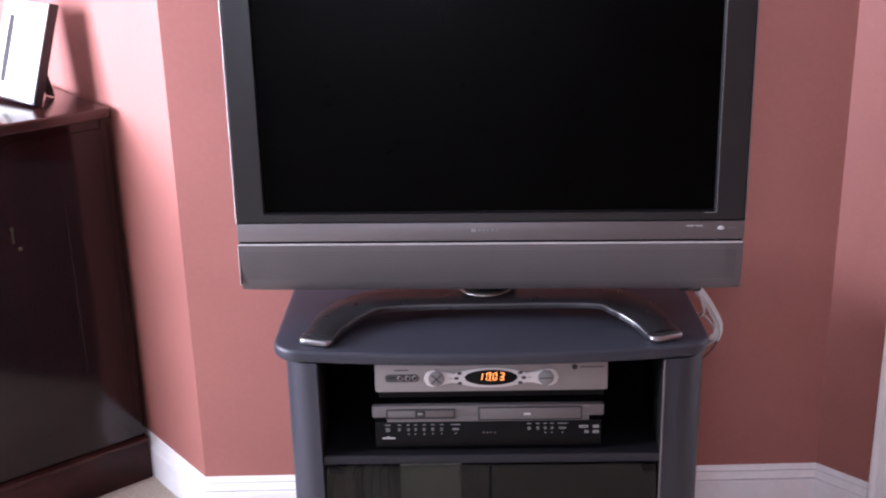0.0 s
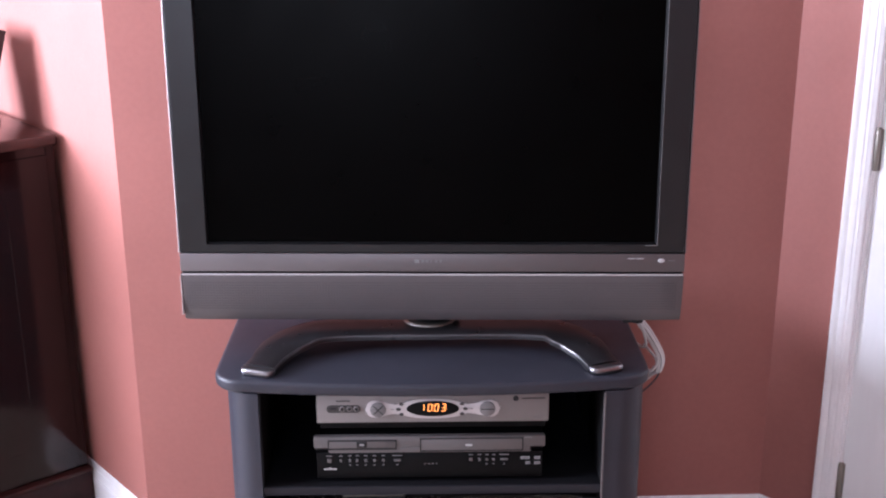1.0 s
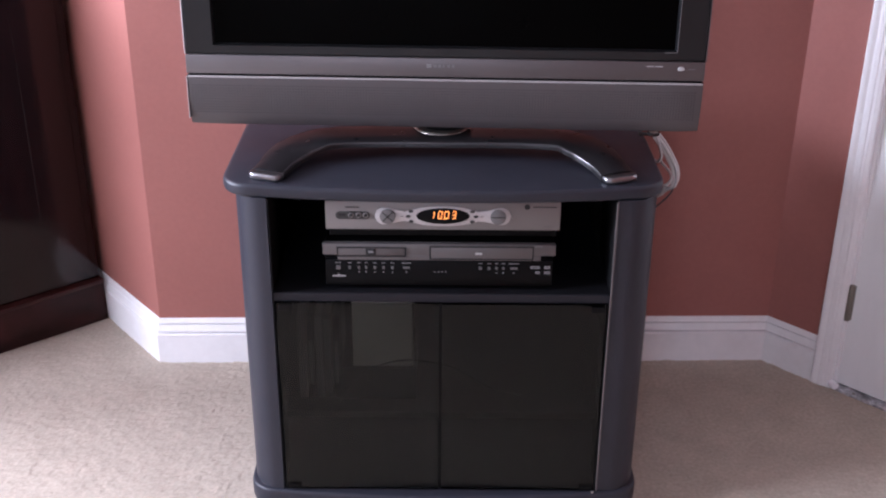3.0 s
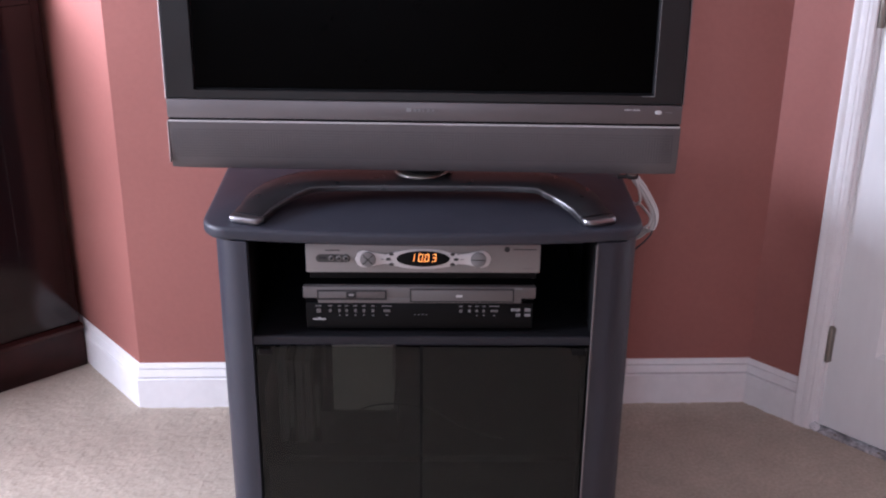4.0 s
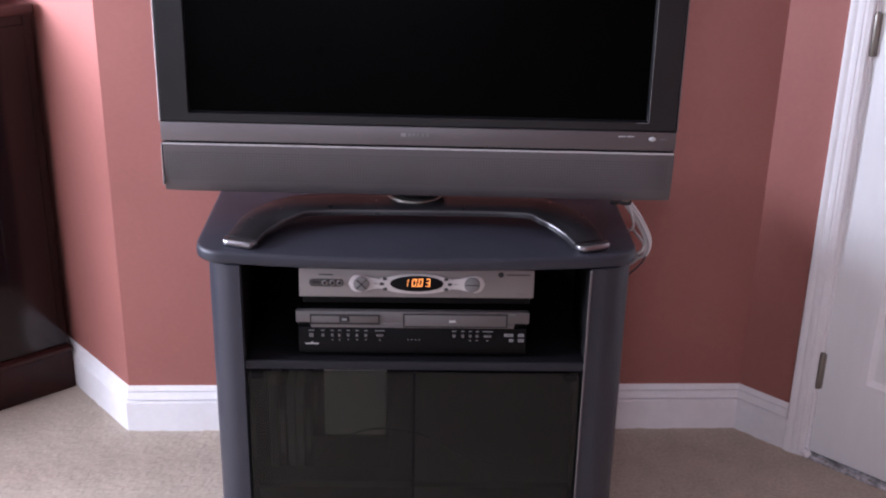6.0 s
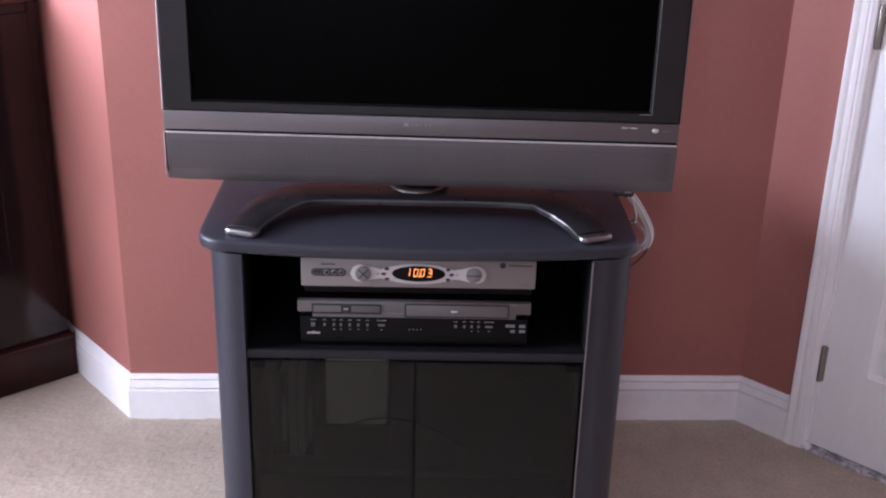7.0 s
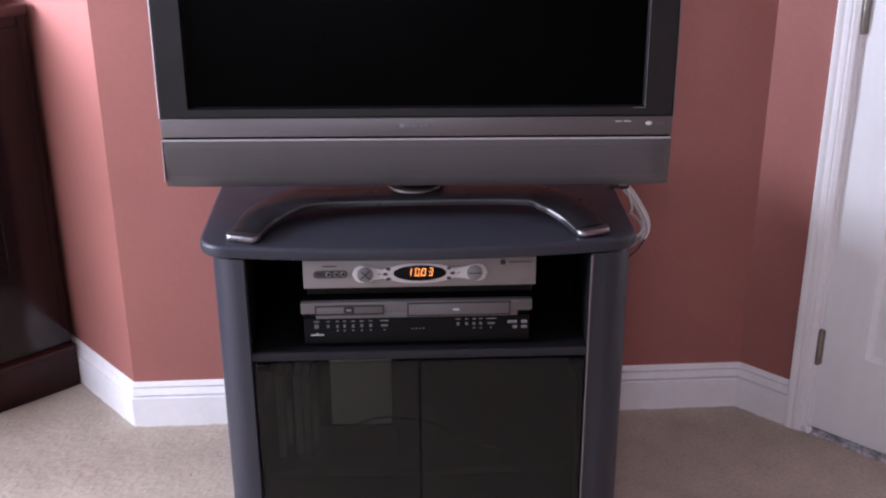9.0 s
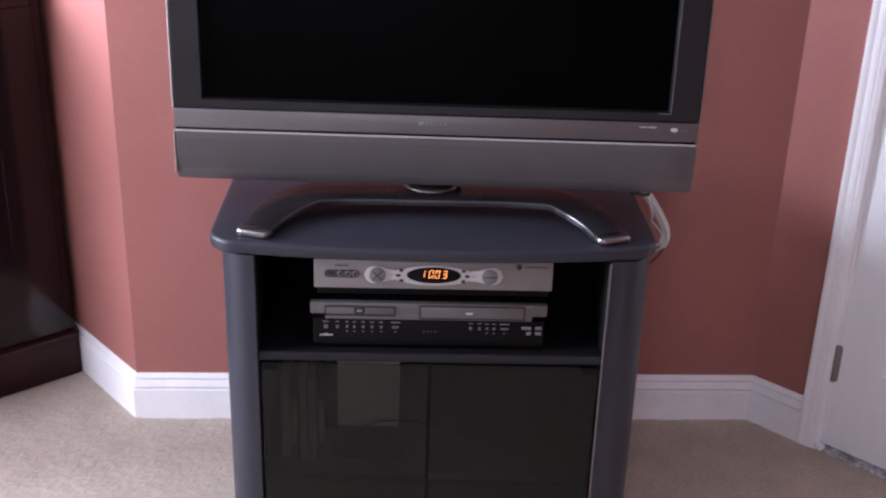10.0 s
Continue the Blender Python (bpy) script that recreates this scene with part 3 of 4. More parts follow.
def deck_button(x, z, w, h):
    part("button", box_bm(x - w / 2, x + w / 2, 0.0008, 0.004, z - h / 2, z + h / 2, 0.0008, 1), DECK_KEY, deck)


def deck_print(x, z, w, h, mat):
    part("print_bar", box_bm(x - w / 2, x + w / 2, 0.0022, 0.0032, z - h / 2, z + h / 2), mat, deck, smooth=False)


for x, w, h in ((0.0277, 0.008, 0.008), (0.049, 0.005, 0.006), (0.0663, 0.0045, 0.006), (0.0795, 0.0045, 0.006), (0.0956, 0.005, 0.006), (0.1117, 0.005, 0.006), (0.1284, 0.005, 0.006), (0.1543, 0.013, 0.0045),
                (0.2918, 0.006, 0.006), (0.308, 0.005, 0.006), (0.3217, 0.005, 0.005), (0.3344, 0.005, 0.005), (0.354, 0.014, 0.004)):
    deck_button(V0 + x, 0.5207, w, h)
    deck_print(V0 + x, 0.5303, w * 1.35, 0.0018, PRINT_DIM)
for x in (0.0663, 0.0795, 0.0956, 0.1117, 0.1284, 0.1543, 0.3217, 0.3344, 0.354):
    deck_print(V0 + x, 0.5112, 0.0032, 0.0022, PRINT_DIM)
deck_print(V0 + 0.0285, 0.5030, 0.024, 0.0028, PRINT)
part("print_bar", cyl_bm(0.0024, 0.001, pose(V0 + 0.0285, 0.0027, 0.5048, 90), 10), PRINT, deck)
for x in (0.2065, 0.2135, 0.2205, 0.2275):
    deck_print(V0 + x, 0.5125, 0.0026, 0.0022, PRINT_DIM)
for x, z, w, h in ((0.3935, 0.5230, 0.017, 0.0055), (0.4160, 0.5230, 0.011, 0.006), (0.3985, 0.5122, 0.008, 0.0055), (0.4160, 0.5122, 0.011, 0.0055)):
    deck_print(V0 + x, z, w, h, PRINT_BADGE)
    deck_print(V0 + x, z, w * 0.6, 0.0014, DARK_LINE)

# ---- the cable box ----
box = thing("cable_box", "silver cable box with an amber clock on the player", "cable box", pose(0, 0, 0.028))
B0, B1, BZ0, BZ1 = -0.207, 0.220, 0.602, 0.658
part("body", box_bm(B0 + 0.004, B1 - 0.004, 0.014, 0.290, 0.582, 0.656, 0.002), DECK_BLACK, box)
part("fascia", box_bm(B0, B1, -0.003, 0.015, BZ0, BZ1, 0.0018), DECK_SILVER, box, "silver front panel")
for k in (-0.17, 0.18):
    part("foot", cyl_bm(0.010, 0.0085, pose(k, 0.05, 0.578), 16, 0.001), RUBBER, box)
    part("foot", cyl_bm(0.010, 0.0085, pose(k, 0.25, 0.578), 16, 0.001), RUBBER, box)
BW = B1 - B0
BC = (BZ0 + BZ1) / 2


def bx(f):
    return B0 + BW * f


def facing(outline, y0, y1, bevel=0.0):
    """A plate seen from the front: an outline in x and z, from y0 (front) to y1."""
    bm = prism_bm([(x, z) for x, z in outline], 0, y1 - y0, bevel, 2)
    bm.transform(Matrix(((1, 0, 0, 0), (0, 0, 1, y0), (0, 1, 0, 0), (0, 0, 0, 1))))
    bmesh.ops.recalc_face_normals(bm, faces=bm.faces)
    return bm


def ellipse(cx, cz, a, b, n=36):
    return [(cx + a * math.cos(k * math.tau / n), cz + b * math.sin(k * math.tau / n)) for k in range(n)]


# pale mask: round the two dials, swelling over the display
up, xs = [], np.linspace(0.21, 0.79, 61)
for f in xs:
    e = min(f - 0.21, 0.79 - f)
    d = 0.0175 * math.sqrt(max(0.0, 1 - max(0.0, (0.045 - e) / 0.045) ** 2))
    waist = 0.0075 * math.exp(-((e - 0.125) / 0.055) ** 2)
    up.append((bx(f), max(d - waist, 0.0002) + (0.002 if 0.4 < f < 0.6 else 0) * math.cos((f - 0.5) * math.pi / 0.2)))
mask = [(x, BC + d) for x, d in up] + [(x, BC - d) for x, d in up[::-1]]
part("mask", facing(mask, -0.0055, -0.002, 0.0008), DECK_PALE, box, "pale moulded control surround")
disp = part("display", facing(ellipse(bx(0.500), BC + 0.001, 0.0485, 0.0155), -0.0068, -0.0050, 0.0005), DECK_BLACK, box, "black oval display window")
for f in (0.265, 0.735):
    dial = part("dial", cyl_bm(0.0145, 0.004, pose(bx(f), -0.0072, BC, 90), 32, 0.0012), BUTTON, box, "round grey control pad")
    if f < 0.5:
        for a in (45, -45):
            part("pad_split", box_bm(-0.0128, 0.0128, -0.0098, -0.0090, -0.0008, 0.0008), DARK_LINE, dial, smooth=False, turn=pose(bx(f), 0, BC, 0, a, 0))
    else:
        part("pad_split", box_bm(bx(f) - 0.0125, bx(f) + 0.0125, -0.0096, -0.0090, BC - 0.0008, BC + 0.0008), DARK_LINE, dial, smooth=False)
for f, z in ((0.365, 0.010), (0.352, 0.0), (0.365, -0.010), (0.625, 0.010), (0.640, 0.0), (0.625, -0.010)):
    part("small_button", facing(ellipse(bx(f), BC + z, 0.0045, 0.0028, 16), -0.0072, -0.0050, 0.0005), SMALL_KEY, box)
    s = -1 if f < 0.5 else 1
    part("print_bar", box_bm(bx(f) + s * 0.011 - 0.003, bx(f) + s * 0.011 + 0.003, -0.0060, -0.0052, BC + z - 0.0006, BC + z + 0.0006), BUTTON, box, smooth=False)
plate = part("socket_plate", facing([(x, z) for x, z in [(bx(0.043) + 0.0075 - 0.0075 * math.sin(a), BC + 0.0005 - 0.0075 * math.cos(a)) for a in np.linspace(0, math.pi, 9)] + [(bx(0.190) - 0.0075 + 0.0075 * math.sin(a), BC + 0.0005 + 0.0075 * math.cos(a)) for a in np.linspace(0, math.pi, 9)]], -0.0042, -0.002), SMALL_KEY, box, "grey socket plate")
for f in (0.110, 0.142, 0.172):
    ring = part("socket", cyl_bm(0.0052, 0.004, pose(bx(f), -0.0050, BC + 0.0015, 90), 18, 0.0008), DECK_SILVER, box)
    part("socket_hole", cyl_bm(0.0032, 0.001, pose(bx(f), -0.0073, BC + 0.0015, 90), 12), DARK_LINE, ring)
part("usb_slot", box_bm(bx(0.058), bx(0.087), -0.0050, -0.0040, BC, BC + 0.0035), DARK_LINE, box, smooth=False)
part("print_bar", box_bm(bx(0.085), bx(0.145), -0.0036, -0.0029, BC + 0.0150, BC + 0.0175), SMALL_KEY, box, smooth=False)
part("emblem", cyl_bm(0.0052, 0.0015, pose(bx(0.857), -0.0034, BC + 0.019, 90), 20), DARK_LINE, box, "dark round emblem")
part("print_bar", box_bm(bx(0.882), bx(0.982), -0.0036, -0.0029, BC + 0.0176, BC + 0.0200), SMALL_KEY, box, smooth=False)
part("print_bar", box_bm(bx(0.93), bx(0.975), -0.0036, -0.0029, BC - 0.020, BC - 0.0188), BUTTON, box, smooth=False)

# clock digits, seven strokes each, slanted
SEG = {"1": "bc", "0": "abcdef", "3": "abcdg"}
STROKE = {"a": (0, 1, 1), "g": (0, 0, 1), "d": (0, -1, 1), "b": (1, 0.5, 0), "c": (1, -0.5, 0), "f": (-1, 0.5, 0), "e": (-1, -0.5, 0)}


def digit(ch, x):
    parts = []
    hw, hh, t = 0.0032, 0.0070, 0.00105
    for s in SEG[ch]:
        px, pz, flat = STROKE[s]
        cx, cz = px * hw, pz * hh
        parts.append(box_bm(cx - hw + t * 0.4, cx + hw - t * 0.4, -0.0002, 0.0002, cz - t / 2, cz + t / 2) if flat else box_bm(cx - t / 2, cx + t / 2, -0.0002, 0.0002, cz - hh / 2 + t * 0.4, cz + hh / 2 - t * 0.4))
    bm = joined(*parts)
    bm.transform(Matrix(((1, 0, 0.12, x), (0, 1, 0, -0.0072), (0, 0, 1, BC + 0.0036), (0, 0, 0, 1))))
    part("digit", bm, LED, disp, "glowing amber digit", smooth=False)


for ch, f in (("1", 0.4545), ("0", 0.4885), ("0", 0.5160), ("3", 0.5465)):
    digit(ch, bx(f))
part("clock_dot", box_bm(bx(0.5015) - 0.0007, bx(0.5015) + 0.0007, -0.0074, -0.0070, BC - 0.0048, BC - 0.0032), LED, disp, smooth=False)

# ---- the television ----
TL, TR = Vector((-0.469, 0.143, 0.029)), Vector((0.481, 0.115, 0.029))
TW = (TR - TL).length
TM = Matrix.Translation(TL) @ Matrix.Rotation(math.atan2(TR.y - TL.y, TR.x - TL.x), 4, "Z") @ Matrix.Translation((0, 0, 0.752)) @ Matrix.Rotation(radians(-1.5), 4, "X") @ Matrix.Translation((0, 0, -0.752))
tv = thing("television", "flat silver and black television switched off", "television", TM)
Z0, Z1, Z2, Z3 = 0.750, 0.8445, 0.8835, 1.425   # grille foot, strip foot, strip head, top
SA, SB, SZ0, SZ1 = 0.052, TW - 0.053, 0.901, 1.384
part("cabinet_back", joined(box_bm(0.006, TW - 0.006, 0.045, 0.085, 0.775, Z3 - 0.006, 0.012), box_bm(0.12, TW - 0.12, 0.084, 0.115, 0.85, 1.30, 0.02)), DECK_BLACK, tv, "black rear housing")


def bezel_bm():
    """Four mitred bezel sides that slope in to the screen."""
    bm = bmesh.new()
    loops = []
    for y, i in ((0.045, 0.0), (0.004, 0.0), (0.0, 0.003), (0.0, 1.0), (0.006, 1.06), (0.012, 1.06)):
        k = min(i, 1.0) if i >= 0.5 else 0
        off = 0.003 if i == 0.003 else 0.0
        ex = 0.003 if i > 1.0 else 0.0
        x0, x1 = off + k * SA + ex, TW - off - k * (TW - SB) - ex
        z0, z1 = Z2 + off + k * (SZ0 - Z2) + ex, Z3 - off - k * (Z3 - SZ1) - ex
        loops.append([bm.verts.new(p) for p in ((x0, y, z0), (x1, y, z0), (x1, y, z1), (x0, y, z1))])
    for a, b in zip(loops, loops[1:]):
        for k in range(4):
            bm.faces.new((a[k], a[(k + 1) % 4], b[(k + 1) % 4], b[k]))
    bmesh.ops.recalc_face_normals(bm, faces=bm.faces)
    return bm


part("bezel", bezel_bm(), BEZEL, tv, "dark glossy bezel", smooth=False)
part("screen", box_bm(SA, SB, 0.010, 0.040, SZ0, SZ1), SCREEN, tv, "black switched-off screen", smooth=False)
# pale line put in as the glint on the right edge and corner
part("screen_glint", joined(box_bm(SB, SB + 0.0010, -0.0012, 0.004, SZ0 - 0.001, SZ1), box_bm(SB - 0.022, SB - 0.001, -0.0012, 0.003, SZ0 - 0.0014, SZ0)), BUTTON, tv, "thin pale line for the glint beside the screen", smooth=False)
# the left trim's colour is lightened for the light on that side
part("side_trim", box_bm(-0.0025, 0.0, 0.002, 0.040, Z2, Z3 - 0.004, 0.001, 1), DECK_PALE, tv, "thin side trim, paled for light from the left")
part("side_trim", box_bm(TW, TW + 0.0025, 0.002, 0.040, Z2, Z3 - 0.004, 0.001, 1), SILVER, tv)
strip = part("silver_strip", box_bm(0.0, TW, -0.002, 0.045, Z1 + 0.004, Z2, 0.0015), SILVER, tv, "plain silver strip below the screen")
part("seam", box_bm(0.003, TW - 0.003, 0.004, 0.04, Z1 - 0.001, Z1 + 0.005), DECK_BLACK, tv, smooth=False)
# maker's mark as plain bars
part("maker_mark", box_bm(0.4435, 0.4525, -0.0028, -0.0018, 0.8660, 0.8725), PRINT_BADGE, strip, smooth=False)
part("maker_mark", joined(*[box_bm(0.4560 + k * 0.0086, 0.4560 + k * 0.0086 + w, -0.0028, -0.0018, 0.8668, 0.8718) for k, w in enumerate((0.006, 0.0055, 0.003, 0.0045, 0.004))]), PRINT_DIM, strip, smooth=False)
part("lamp_print", joined(box_bm(TW - 0.1065, TW - 0.0935, -0.0028, -0.0018, 0.8740, 0.8760), box_bm(TW - 0.0905, TW - 0.0775, -0.0028, -0.0018, 0.8740, 0.8760)), PRINT, strip, smooth=False)
part("sensor", facing(ellipse(TW - 0.0437, 0.8710, 0.0065, 0.0042, 20), -0.0032, -0.0015, 0.0005), PRINT, strip, "pale oval remote sensor")
part("lamp_print", box_bm(TW - 0.031, TW - 0.018, -0.0028, -0.0018, 0.8700, 0.8715), PRINT_DIM, strip, smooth=False)


def grille_bm():
    """A speaker bar whose face curves back towards its foot."""
    bm = bmesh.new()
    prof = [(0.045, Z1), (0.004, Z1), (-0.003, Z1 - 0.0015), (-0.0055, Z1 - 0.005), (-0.0055, Z1 - 0.030), (-0.0042, Z1 - 0.055), (-0.0012, Z1 - 0.075), (0.0018, Z0 + 0.004), (0.0050, Z0), (0.045, Z0)]
    n = 24
    rings = []
    for k in range(n + 1):
        f = k / n
        e = min(f, 1 - f) * TW
        r = 0.004 * max(0.0, 1 - e / 0.02) ** 2
        rings.append([bm.verts.new((f * TW + (0.0012 if k == 0 else -0.0012 if k == n else 0) * max(0, (Z1 - z) / (Z1 - Z0)), y + (r if y < 0.02 else 0), z)) for y, z in prof])
    for a, b in zip(rings, rings[1:]):
        for i in range(len(prof)):
            j = (i + 1) % len(prof)
            bm.faces.new((a[i], a[j], b[j], b[i]))
    bm.faces.new(rings[0])
    bm.faces.new(rings[-1])
    bmesh.ops.recalc_face_normals(bm, faces=bm.faces)
    return bm


grille = part("speaker_bar", grille_bm(), GRILLE, tv, "perforated silver speaker bar")
# pale strip stands for the highlight on the bar's left end
part("end_highlight", box_bm(-0.0012, 0.0002, -0.003, 0.040, Z0 + 0.012, Z1 - 0.002, 0.0005, 1), DECK_PALE, grille, "thin pale strip for the highlight at the left end", smooth=False)
# lip coloured paler than the bar, as the highlight under the seam
part("bar_lip", box_bm(0.002, TW - 0.002, -0.0050, 0.001, Z1 - 0.0028, Z1 - 0.0002, 0.0008, 1), DECK_PALE, grille, "upper lip, paled for its highlight", smooth=False)
# perforations: small sunk dots in a grid
hv, hf = [], []
for ix in range(int((TW - 0.018) / 0.0052)):
    for iz in range(11):
        x, z = 0.010 + ix * 0.0052, Z1 - 0.017 - iz * 0.0052
        d = Z1 - z
        y = -0.0057 + (0 if d < 0.03 else 0.0012 * (d - 0.03) / 0.025 if d < 0.055 else 0.0012 + 0.0030 * (d - 0.055) / 0.02)
        b = len(hv)
        for k in range(6):
            hv.append((x + 0.0015 * math.cos(k * math.tau / 6), y, z + 0.0015 * math.sin(k * math.tau / 6)))
        hf.append(tuple(range(b, b + 6)))
hmesh = bpy.data.meshes.new("perforation")
hmesh.from_pydata(hv, [], hf)
hmesh.materials.append(material("grille_hole", (0.058, 0.052, 0.056), 0.8))
perf = new("perforation", hmesh)
perf.parent = grille
tagged(perf, "rows of fine speaker holes", kind="stuff")

# foot: a flat bowed band that reaches forward at both ends
foot_path = []
PTS = [(-0.311, 0.022), (-0.301, 0.050), (-0.289, 0.083), (-0.267, 0.118), (-0.229, 0.145), (-0.178, 0.158), (-0.10, 0.163), (0.006, 0.163), (0.11, 0.163), (0.190, 0.159), (0.243, 0.147), (0.279, 0.119), (0.301, 0.083), (0.313, 0.050), (0.323, 0.022)]
FP = [Vector((2 * PTS[0][0] - PTS[1][0], 2 * PTS[0][1] - PTS[1][1], 0))] + [Vector((*p, 0)) for p in PTS] + [Vector((2 * PTS[-1][0] - PTS[-2][0], 2 * PTS[-1][1] - PTS[-2][1], 0))]
for a, b, c, d in zip(FP, FP[1:], FP[2:], FP[3:]):
    for k in range(6):
        t = k / 6
        foot_path.append(0.5 * ((2 * b) + (c - a) * t + (2 * a - 5 * b + 4 * c - d) * t * t + (3 * b - a - 3 * c + d) * t ** 3))
foot_path.append(FP[-2])


def foot_section(f):
    e = min(f, 1 - f)
    w = 0.033 + 0.015 * min(1.0, max(0.0, e - 0.08) / 0.16)
    h = 0.014 - 0.003 * min(1.0, e / 0.2)
    r, lift = 0.005, 0.024 * min(1.0, e / 0.30) ** 1.3
    top = [(-w, 0.0), (-w, h - r), (-w + r * 0.3, h - r * 0.35), (-w + r, h), (-w * 0.3, h + 0.002), (w * 0.3, h + 0.002), (w - r, h), (w - r * 0.3, h - r * 0.35), (w, h - r), (w, 0.0)]
    return [(a, b + lift) for a, b in top]


pedestal = part("pedestal", sweep_bm([(p.x, p.y, ZT) for p in foot_path], foot_section), GLOSS, tv, "dark polished bowed pedestal", turn=TM.inverted())


def edge_section(f):
    e = min(f, 1 - f)
    w = 0.033 + 0.015 * min(1.0, max(0.0, e - 0.08) / 0.16)
    h = 0.014 - 0.003 * min(1.0, e / 0.2) - 0.0026
    lift = 0.024 * min(1.0, e / 0.30) ** 1.3
    return [(w - 0.0022 + 0.0030 * math.cos(k * math.tau / 8), h + lift + 0.0030 * math.sin(k * math.tau / 8)) for k in range(8)]


# metal bead added to carry the highlight of the rounded front edge
part("edge_highlight", sweep_bm([(p.x, p.y, ZT) for p in foot_path], edge_section), SATIN, pedestal, "thin metal bead for the highlight along the bow")
TIP = [(0.0325, 0.002)] + [(0.0175 + 0.015 * math.cos(k * math.pi / 12), -0.008 - 0.013 * math.sin(k * math.pi / 12)) for k in range(7)]
TIP = TIP + [(-x, y) for x, y in reversed(TIP)]
for s, p, q in ((-1, foot_path[0], foot_path[1]), (1, foot_path[-1], foot_path[-2])):
    a = math.degrees(math.atan2((p - q).y, (p - q).x)) + 90
    part("toe_cap", prism_bm(TIP, 0.0004, 0.0135, 0.0048, 3), TOE, pedestal, "chrome toe cap", turn=pose(p.x, p.y, ZT, 0, 0, a))
neck = part("neck", joined(cyl_bm(0.045, 0.020, pose(0.006, 0.205, ZT + 0.046), 40, 0.002), box_bm(-0.045, 0.06, 0.195, 0.235, ZT + 0.038, 0.83, 0.008)), DECK_BLACK, tv, "black swivel neck", turn=TM.inverted())
part("swivel_rim", cyl_bm(0.054, 0.005, pose(0.001, 0.200, ZT + 0.0395), 40, 0.0018, 0.050), NICKEL, neck, "bright swivel rim")

# ---- cables over the edge of the stand ----
clip = thing("cable_clip", "small black clip on the stand's edge", "clip")
part("jaw", joined(cyl_bm(0.013, 0.007, pose(0.425, 0.262, ZT + 0.0035), 20, 0.002), box_bm(0.396, 0.425, 0.256, 0.268, ZT, ZT + 0.005, 0.001)), RUBBER, clip)
part("bright_line", cyl_bm(0.0085, 0.002, pose(0.425, 0.260, ZT + 0.0078), 18), NICKEL, clip)
WIRE = [(0.400, 0.300, 0.727), (0.424, 0.276, 0.728), (0.437, 0.268, 0.713), (0.453, 0.266, 0.692), (0.468, 0.266, 0.667), (0.479, 0.266, 0.645), (0.483, 0.267, 0.625), (0.479, 0.270, 0.606)]
TAILS = (((0.470, 0.290, 0.592), (0.458, 0.31, 0.570), (0.440, 0.36, 0.540)), ((0.472, 0.290, 0.596), (0.460, 0.31, 0.576), (0.446, 0.37, 0.550)), ((0.470, 0.290, 0.600), (0.462, 0.30, 0.584), (0.448, 0.36, 0.560)))
for k, (dx, dy, dz) in enumerate(((0, 0, 0), (-0.0062, 0.003, -0.002), (0.0035, 0.006, 0.004))):
    lead = thing("power_cable", "white cable hanging over the stand's edge", "cable", group="cables at the stand")
    way = [(x + dx * min(1, n / 2), y + dy, z + dz * (1 if n > 1 else 0)) for n, (x, y, z) in enumerate(WIRE)]
    part("cord", tube_bm(way + [(x + dx, y + dy, z + dz) for x, y, z in TAILS[k]], (0.0034, 0.0032, 0.0030)[k]), CABLE, lead)
for pts in ([(0.424, 0.285, 0.727), (0.434, 0.266, 0.714), (0.441, 0.260, 0.695), (0.446, 0.262, 0.672), (0.442, 0.285, 0.655), (0.432, 0.34, 0.650)],
            [(0.430, 0.34, 0.622), (0.446, 0.285, 0.612), (0.458, 0.262, 0.612), (0.469, 0.262, 0.622), (0.470, 0.275, 0.634), (0.456, 0.33, 0.642)]):
    lead = thing("power_cable", "short white cable looped beside the stand", "cable", group="cables at the stand")
    part("cord", tube_bm(pts, 0.0028), CABLE, lead)
lead = thing("antenna_cable", "thin dark cable hanging beside the stand", "cable", group="cables at the stand")
part("cord", tube_bm([(0.479, 0.272, 0.606), (0.474, 0.266, 0.596), (0.462, 0.262, 0.582), (0.448, 0.262, 0.568), (0.434, 0.280, 0.545), (0.428, 0.36, 0.52)], 0.0018), CABLE_DARK, lead)

# ---- the dark cabinet ----
# local frame: x along its front towards the window, y into its depth, z up
HM = Matrix(((-0.765, -0.644, 0, -0.896), (-0.644, 0.765, 0, 0.790), (0, 0, 1, 0), (0, 0, 0, 1)))


def hm(bm):
    """Lay a mesh drawn in the cabinet's frame into the room."""
    bm.transform(HM)
    bmesh.ops.reverse_faces(bm, faces=bm.faces[:])
    return bm


HW, HD, HT = 0.86, 0.46, 1.007
hutch = thing("sideboard", "tall dark mahogany sideboard with a polished top", "sideboard")
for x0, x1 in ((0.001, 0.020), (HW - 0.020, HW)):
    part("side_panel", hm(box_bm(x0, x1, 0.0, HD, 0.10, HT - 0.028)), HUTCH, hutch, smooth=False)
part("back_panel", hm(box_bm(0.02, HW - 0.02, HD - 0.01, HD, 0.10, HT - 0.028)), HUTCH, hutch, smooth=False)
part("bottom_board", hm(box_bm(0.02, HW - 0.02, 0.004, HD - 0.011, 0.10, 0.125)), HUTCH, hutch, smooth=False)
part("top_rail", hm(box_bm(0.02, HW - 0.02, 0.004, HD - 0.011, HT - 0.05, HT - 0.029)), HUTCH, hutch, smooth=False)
part("top_board", hm(box_bm(-0.006, HW + 0.012, -0.014, HD + 0.004, HT - 0.028, HT, 0.007, 3)), HUTCH_TOP, hutch, "polished top, a lighter red-brown for its sheen")
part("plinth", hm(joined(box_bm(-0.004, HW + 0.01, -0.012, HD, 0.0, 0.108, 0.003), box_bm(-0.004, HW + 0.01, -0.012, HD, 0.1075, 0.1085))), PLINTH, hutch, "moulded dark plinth")
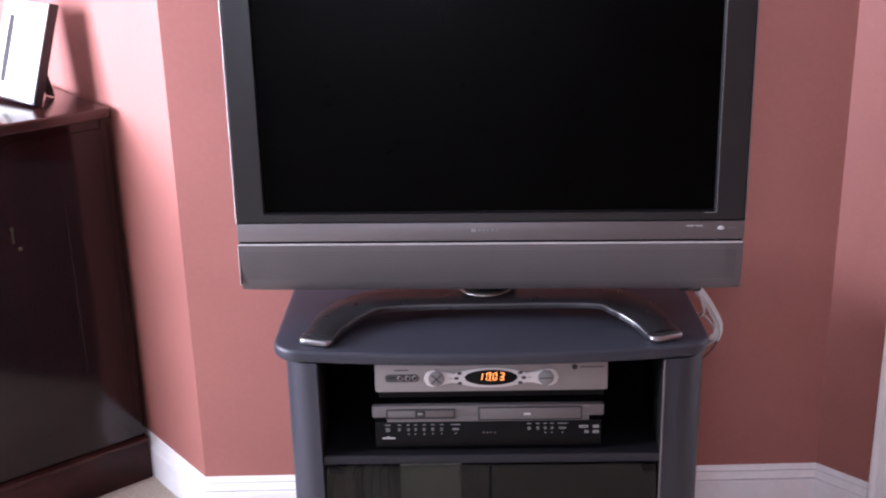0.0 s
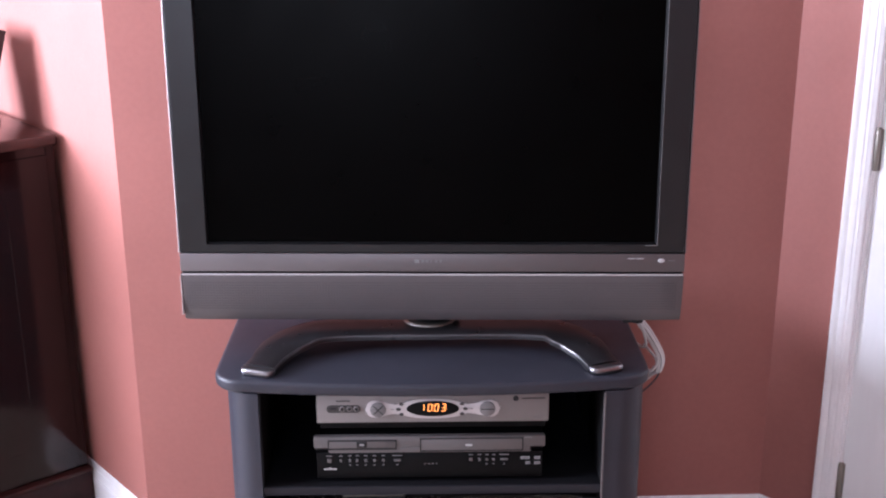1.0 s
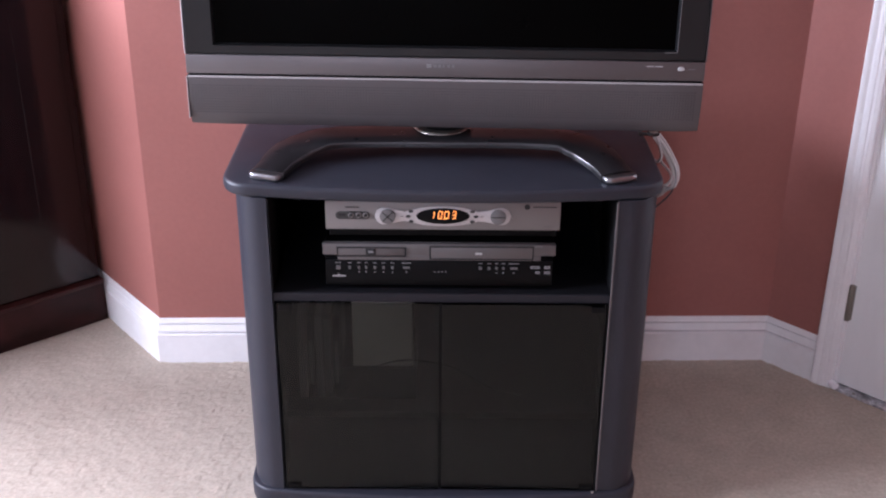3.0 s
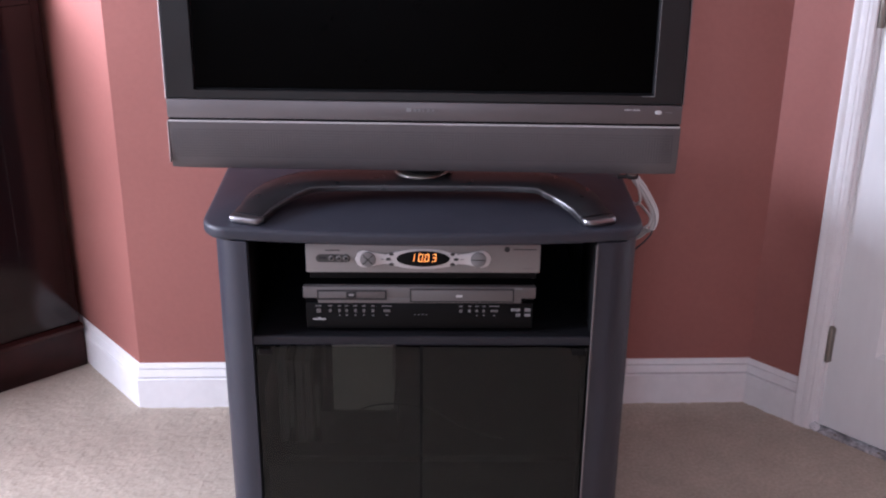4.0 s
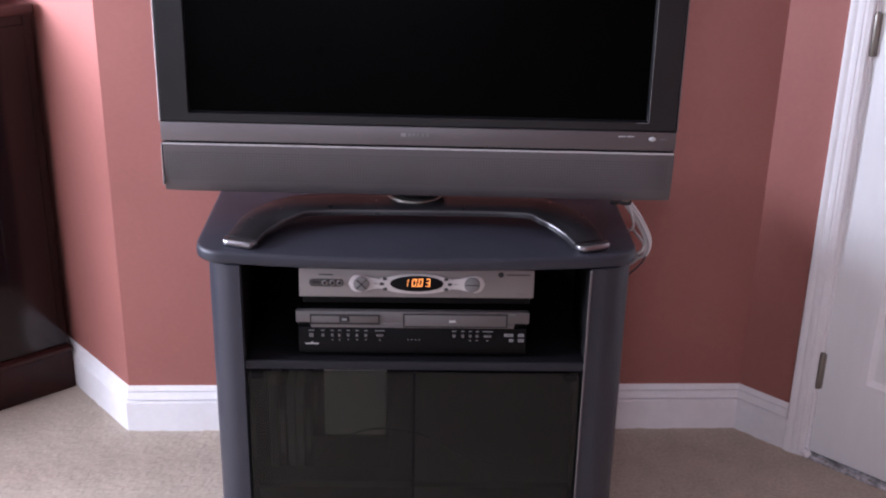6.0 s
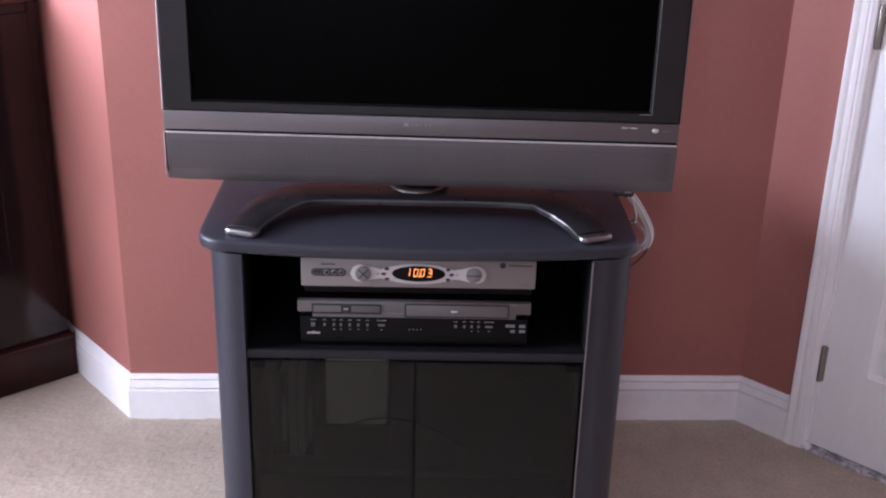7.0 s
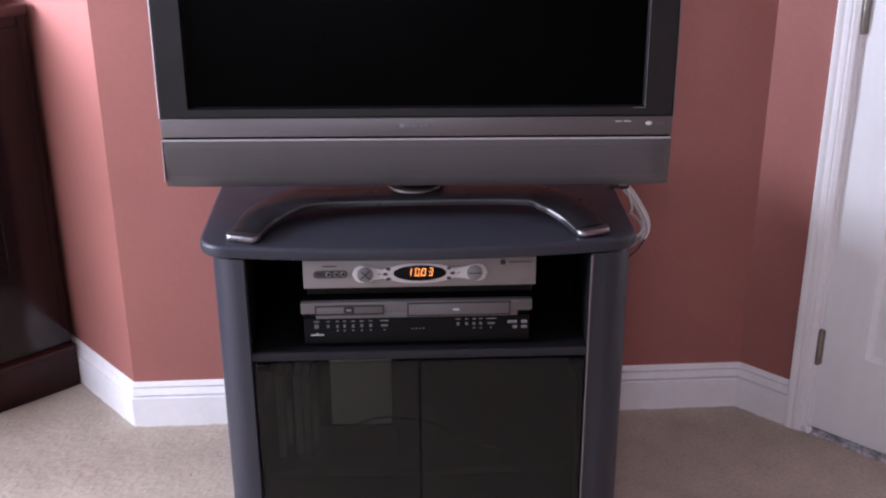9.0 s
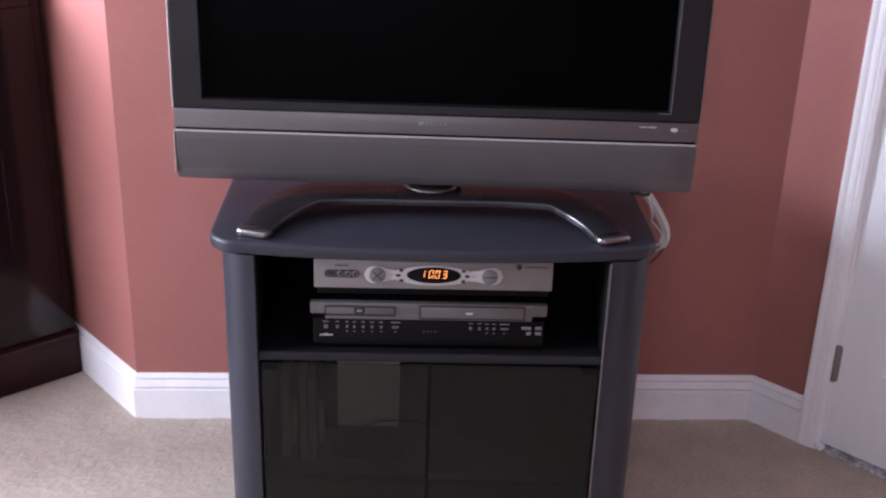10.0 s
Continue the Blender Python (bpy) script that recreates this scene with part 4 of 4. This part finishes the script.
part("plinth_ledge", hm(box_bm(-0.005, HW + 0.012, -0.017, HD, 0.1085, 0.122, 0.005)), LEDGE, hutch, "moulded ledge, reddened for its sheen")
for a, b, side in ((0.0204, HW / 2 - 0.001, 1), (HW / 2 + 0.001, HW - 0.0204, -1)):
    leaf = part("cabinet_door", hm(box_bm(a + 0.105, b - 0.07, 0.0010, 0.018, 0.205, HT - 0.13)), HUTCH, hutch, "dark sunk door panel", smooth=False)
    for x0, x1 in ((a, a + 0.11), (b - 0.075, b)):
        part("stile", hm(box_bm(x0, x1, 0.0, 0.02, 0.1255, HT - 0.0505, 0.0004, 1)), HUTCH, leaf)
    for z0, z1 in ((0.1255, 0.21), (HT - 0.135, HT - 0.0505)):
        part("rail", hm(box_bm(a + 0.1102, b - 0.0752, 0.0004, 0.02, z0, z1)), HUTCH, leaf, smooth=False)
    if side > 0:
        pull = part("drop_pull", hm(joined(box_bm(0.262, 0.268, -0.008, 0.0, 0.722, 0.758, 0.002), cyl_bm(0.005, 0.012, pose(0.265, -0.004, 0.758, 90), 14, 0.001))), BRASS, leaf, "small dull brass pull")
        part("key_plate", hm(cyl_bm(0.0065, 0.003, pose(0.250, -0.0015, 0.706, 90), 16, 0.001)), BRASS, leaf)

# framed picture that leans on its strut
# its face looks to local +y, its depth runs to -y
PM = Matrix.Translation((-1.068, 0.785, HT + 0.0078)) @ Matrix.Rotation(radians(140), 4, "Z") @ Matrix.Rotation(radians(18.8), 4, "X")
picture = thing("photo_frame", "black edged photo frame with a white mat on the sideboard", "photo frame", PM)
FW, FH, FT = 0.200, 0.246, 0.024
MX, MZ = (0.036, 0.165), (0.042, 0.207)   # window in the mat
part("frame", joined(box_bm(0, 0.012, -FT, 0.0, 0, FH, 0.001), box_bm(FW - 0.012, FW, -FT, 0.0, 0, FH, 0.001), box_bm(0.012, FW - 0.012, -FT, 0.0, 0, 0.010, 0.001), box_bm(0.012, FW - 0.012, -FT, 0.0, FH - 0.010, FH, 0.001), box_bm(0.012, FW - 0.012, -FT, -FT + 0.004, 0.010, FH - 0.010)), FRAME_BLACK, picture)
part("mat_board", joined(box_bm(0.002, MX[0], 0.0, 0.003, 0.006, FH - 0.003), box_bm(MX[1], FW - 0.002, 0.0, 0.003, 0.006, FH - 0.003), box_bm(MX[0], MX[1], 0.0, 0.003, 0.006, MZ[0]), box_bm(MX[0], MX[1], 0.0, 0.003, MZ[1], FH - 0.003)), MAT_BOARD, picture, "white mat")
photo = part("photo", box_bm(MX[0] - 0.004, MX[1] + 0.004, -0.003, -0.0005, MZ[0] - 0.004, MZ[1] + 0.004), PHOTO, picture, "pale photo", smooth=False)
part("dark_band", box_bm(MX[1] - 0.018, MX[1], -0.0005, 0.0006, MZ[0], MZ[1]), FRAME_BLACK, photo, "dark upright band in the photo", smooth=False)
part("strut", box_bm(0.08, 0.12, -0.0015, 0.0015, -0.152, 0.0, 0.001, 1), FRAME_BLACK, picture, turn=pose(0, -FT - 0.002, 0.16, -29.6, 0, 0))
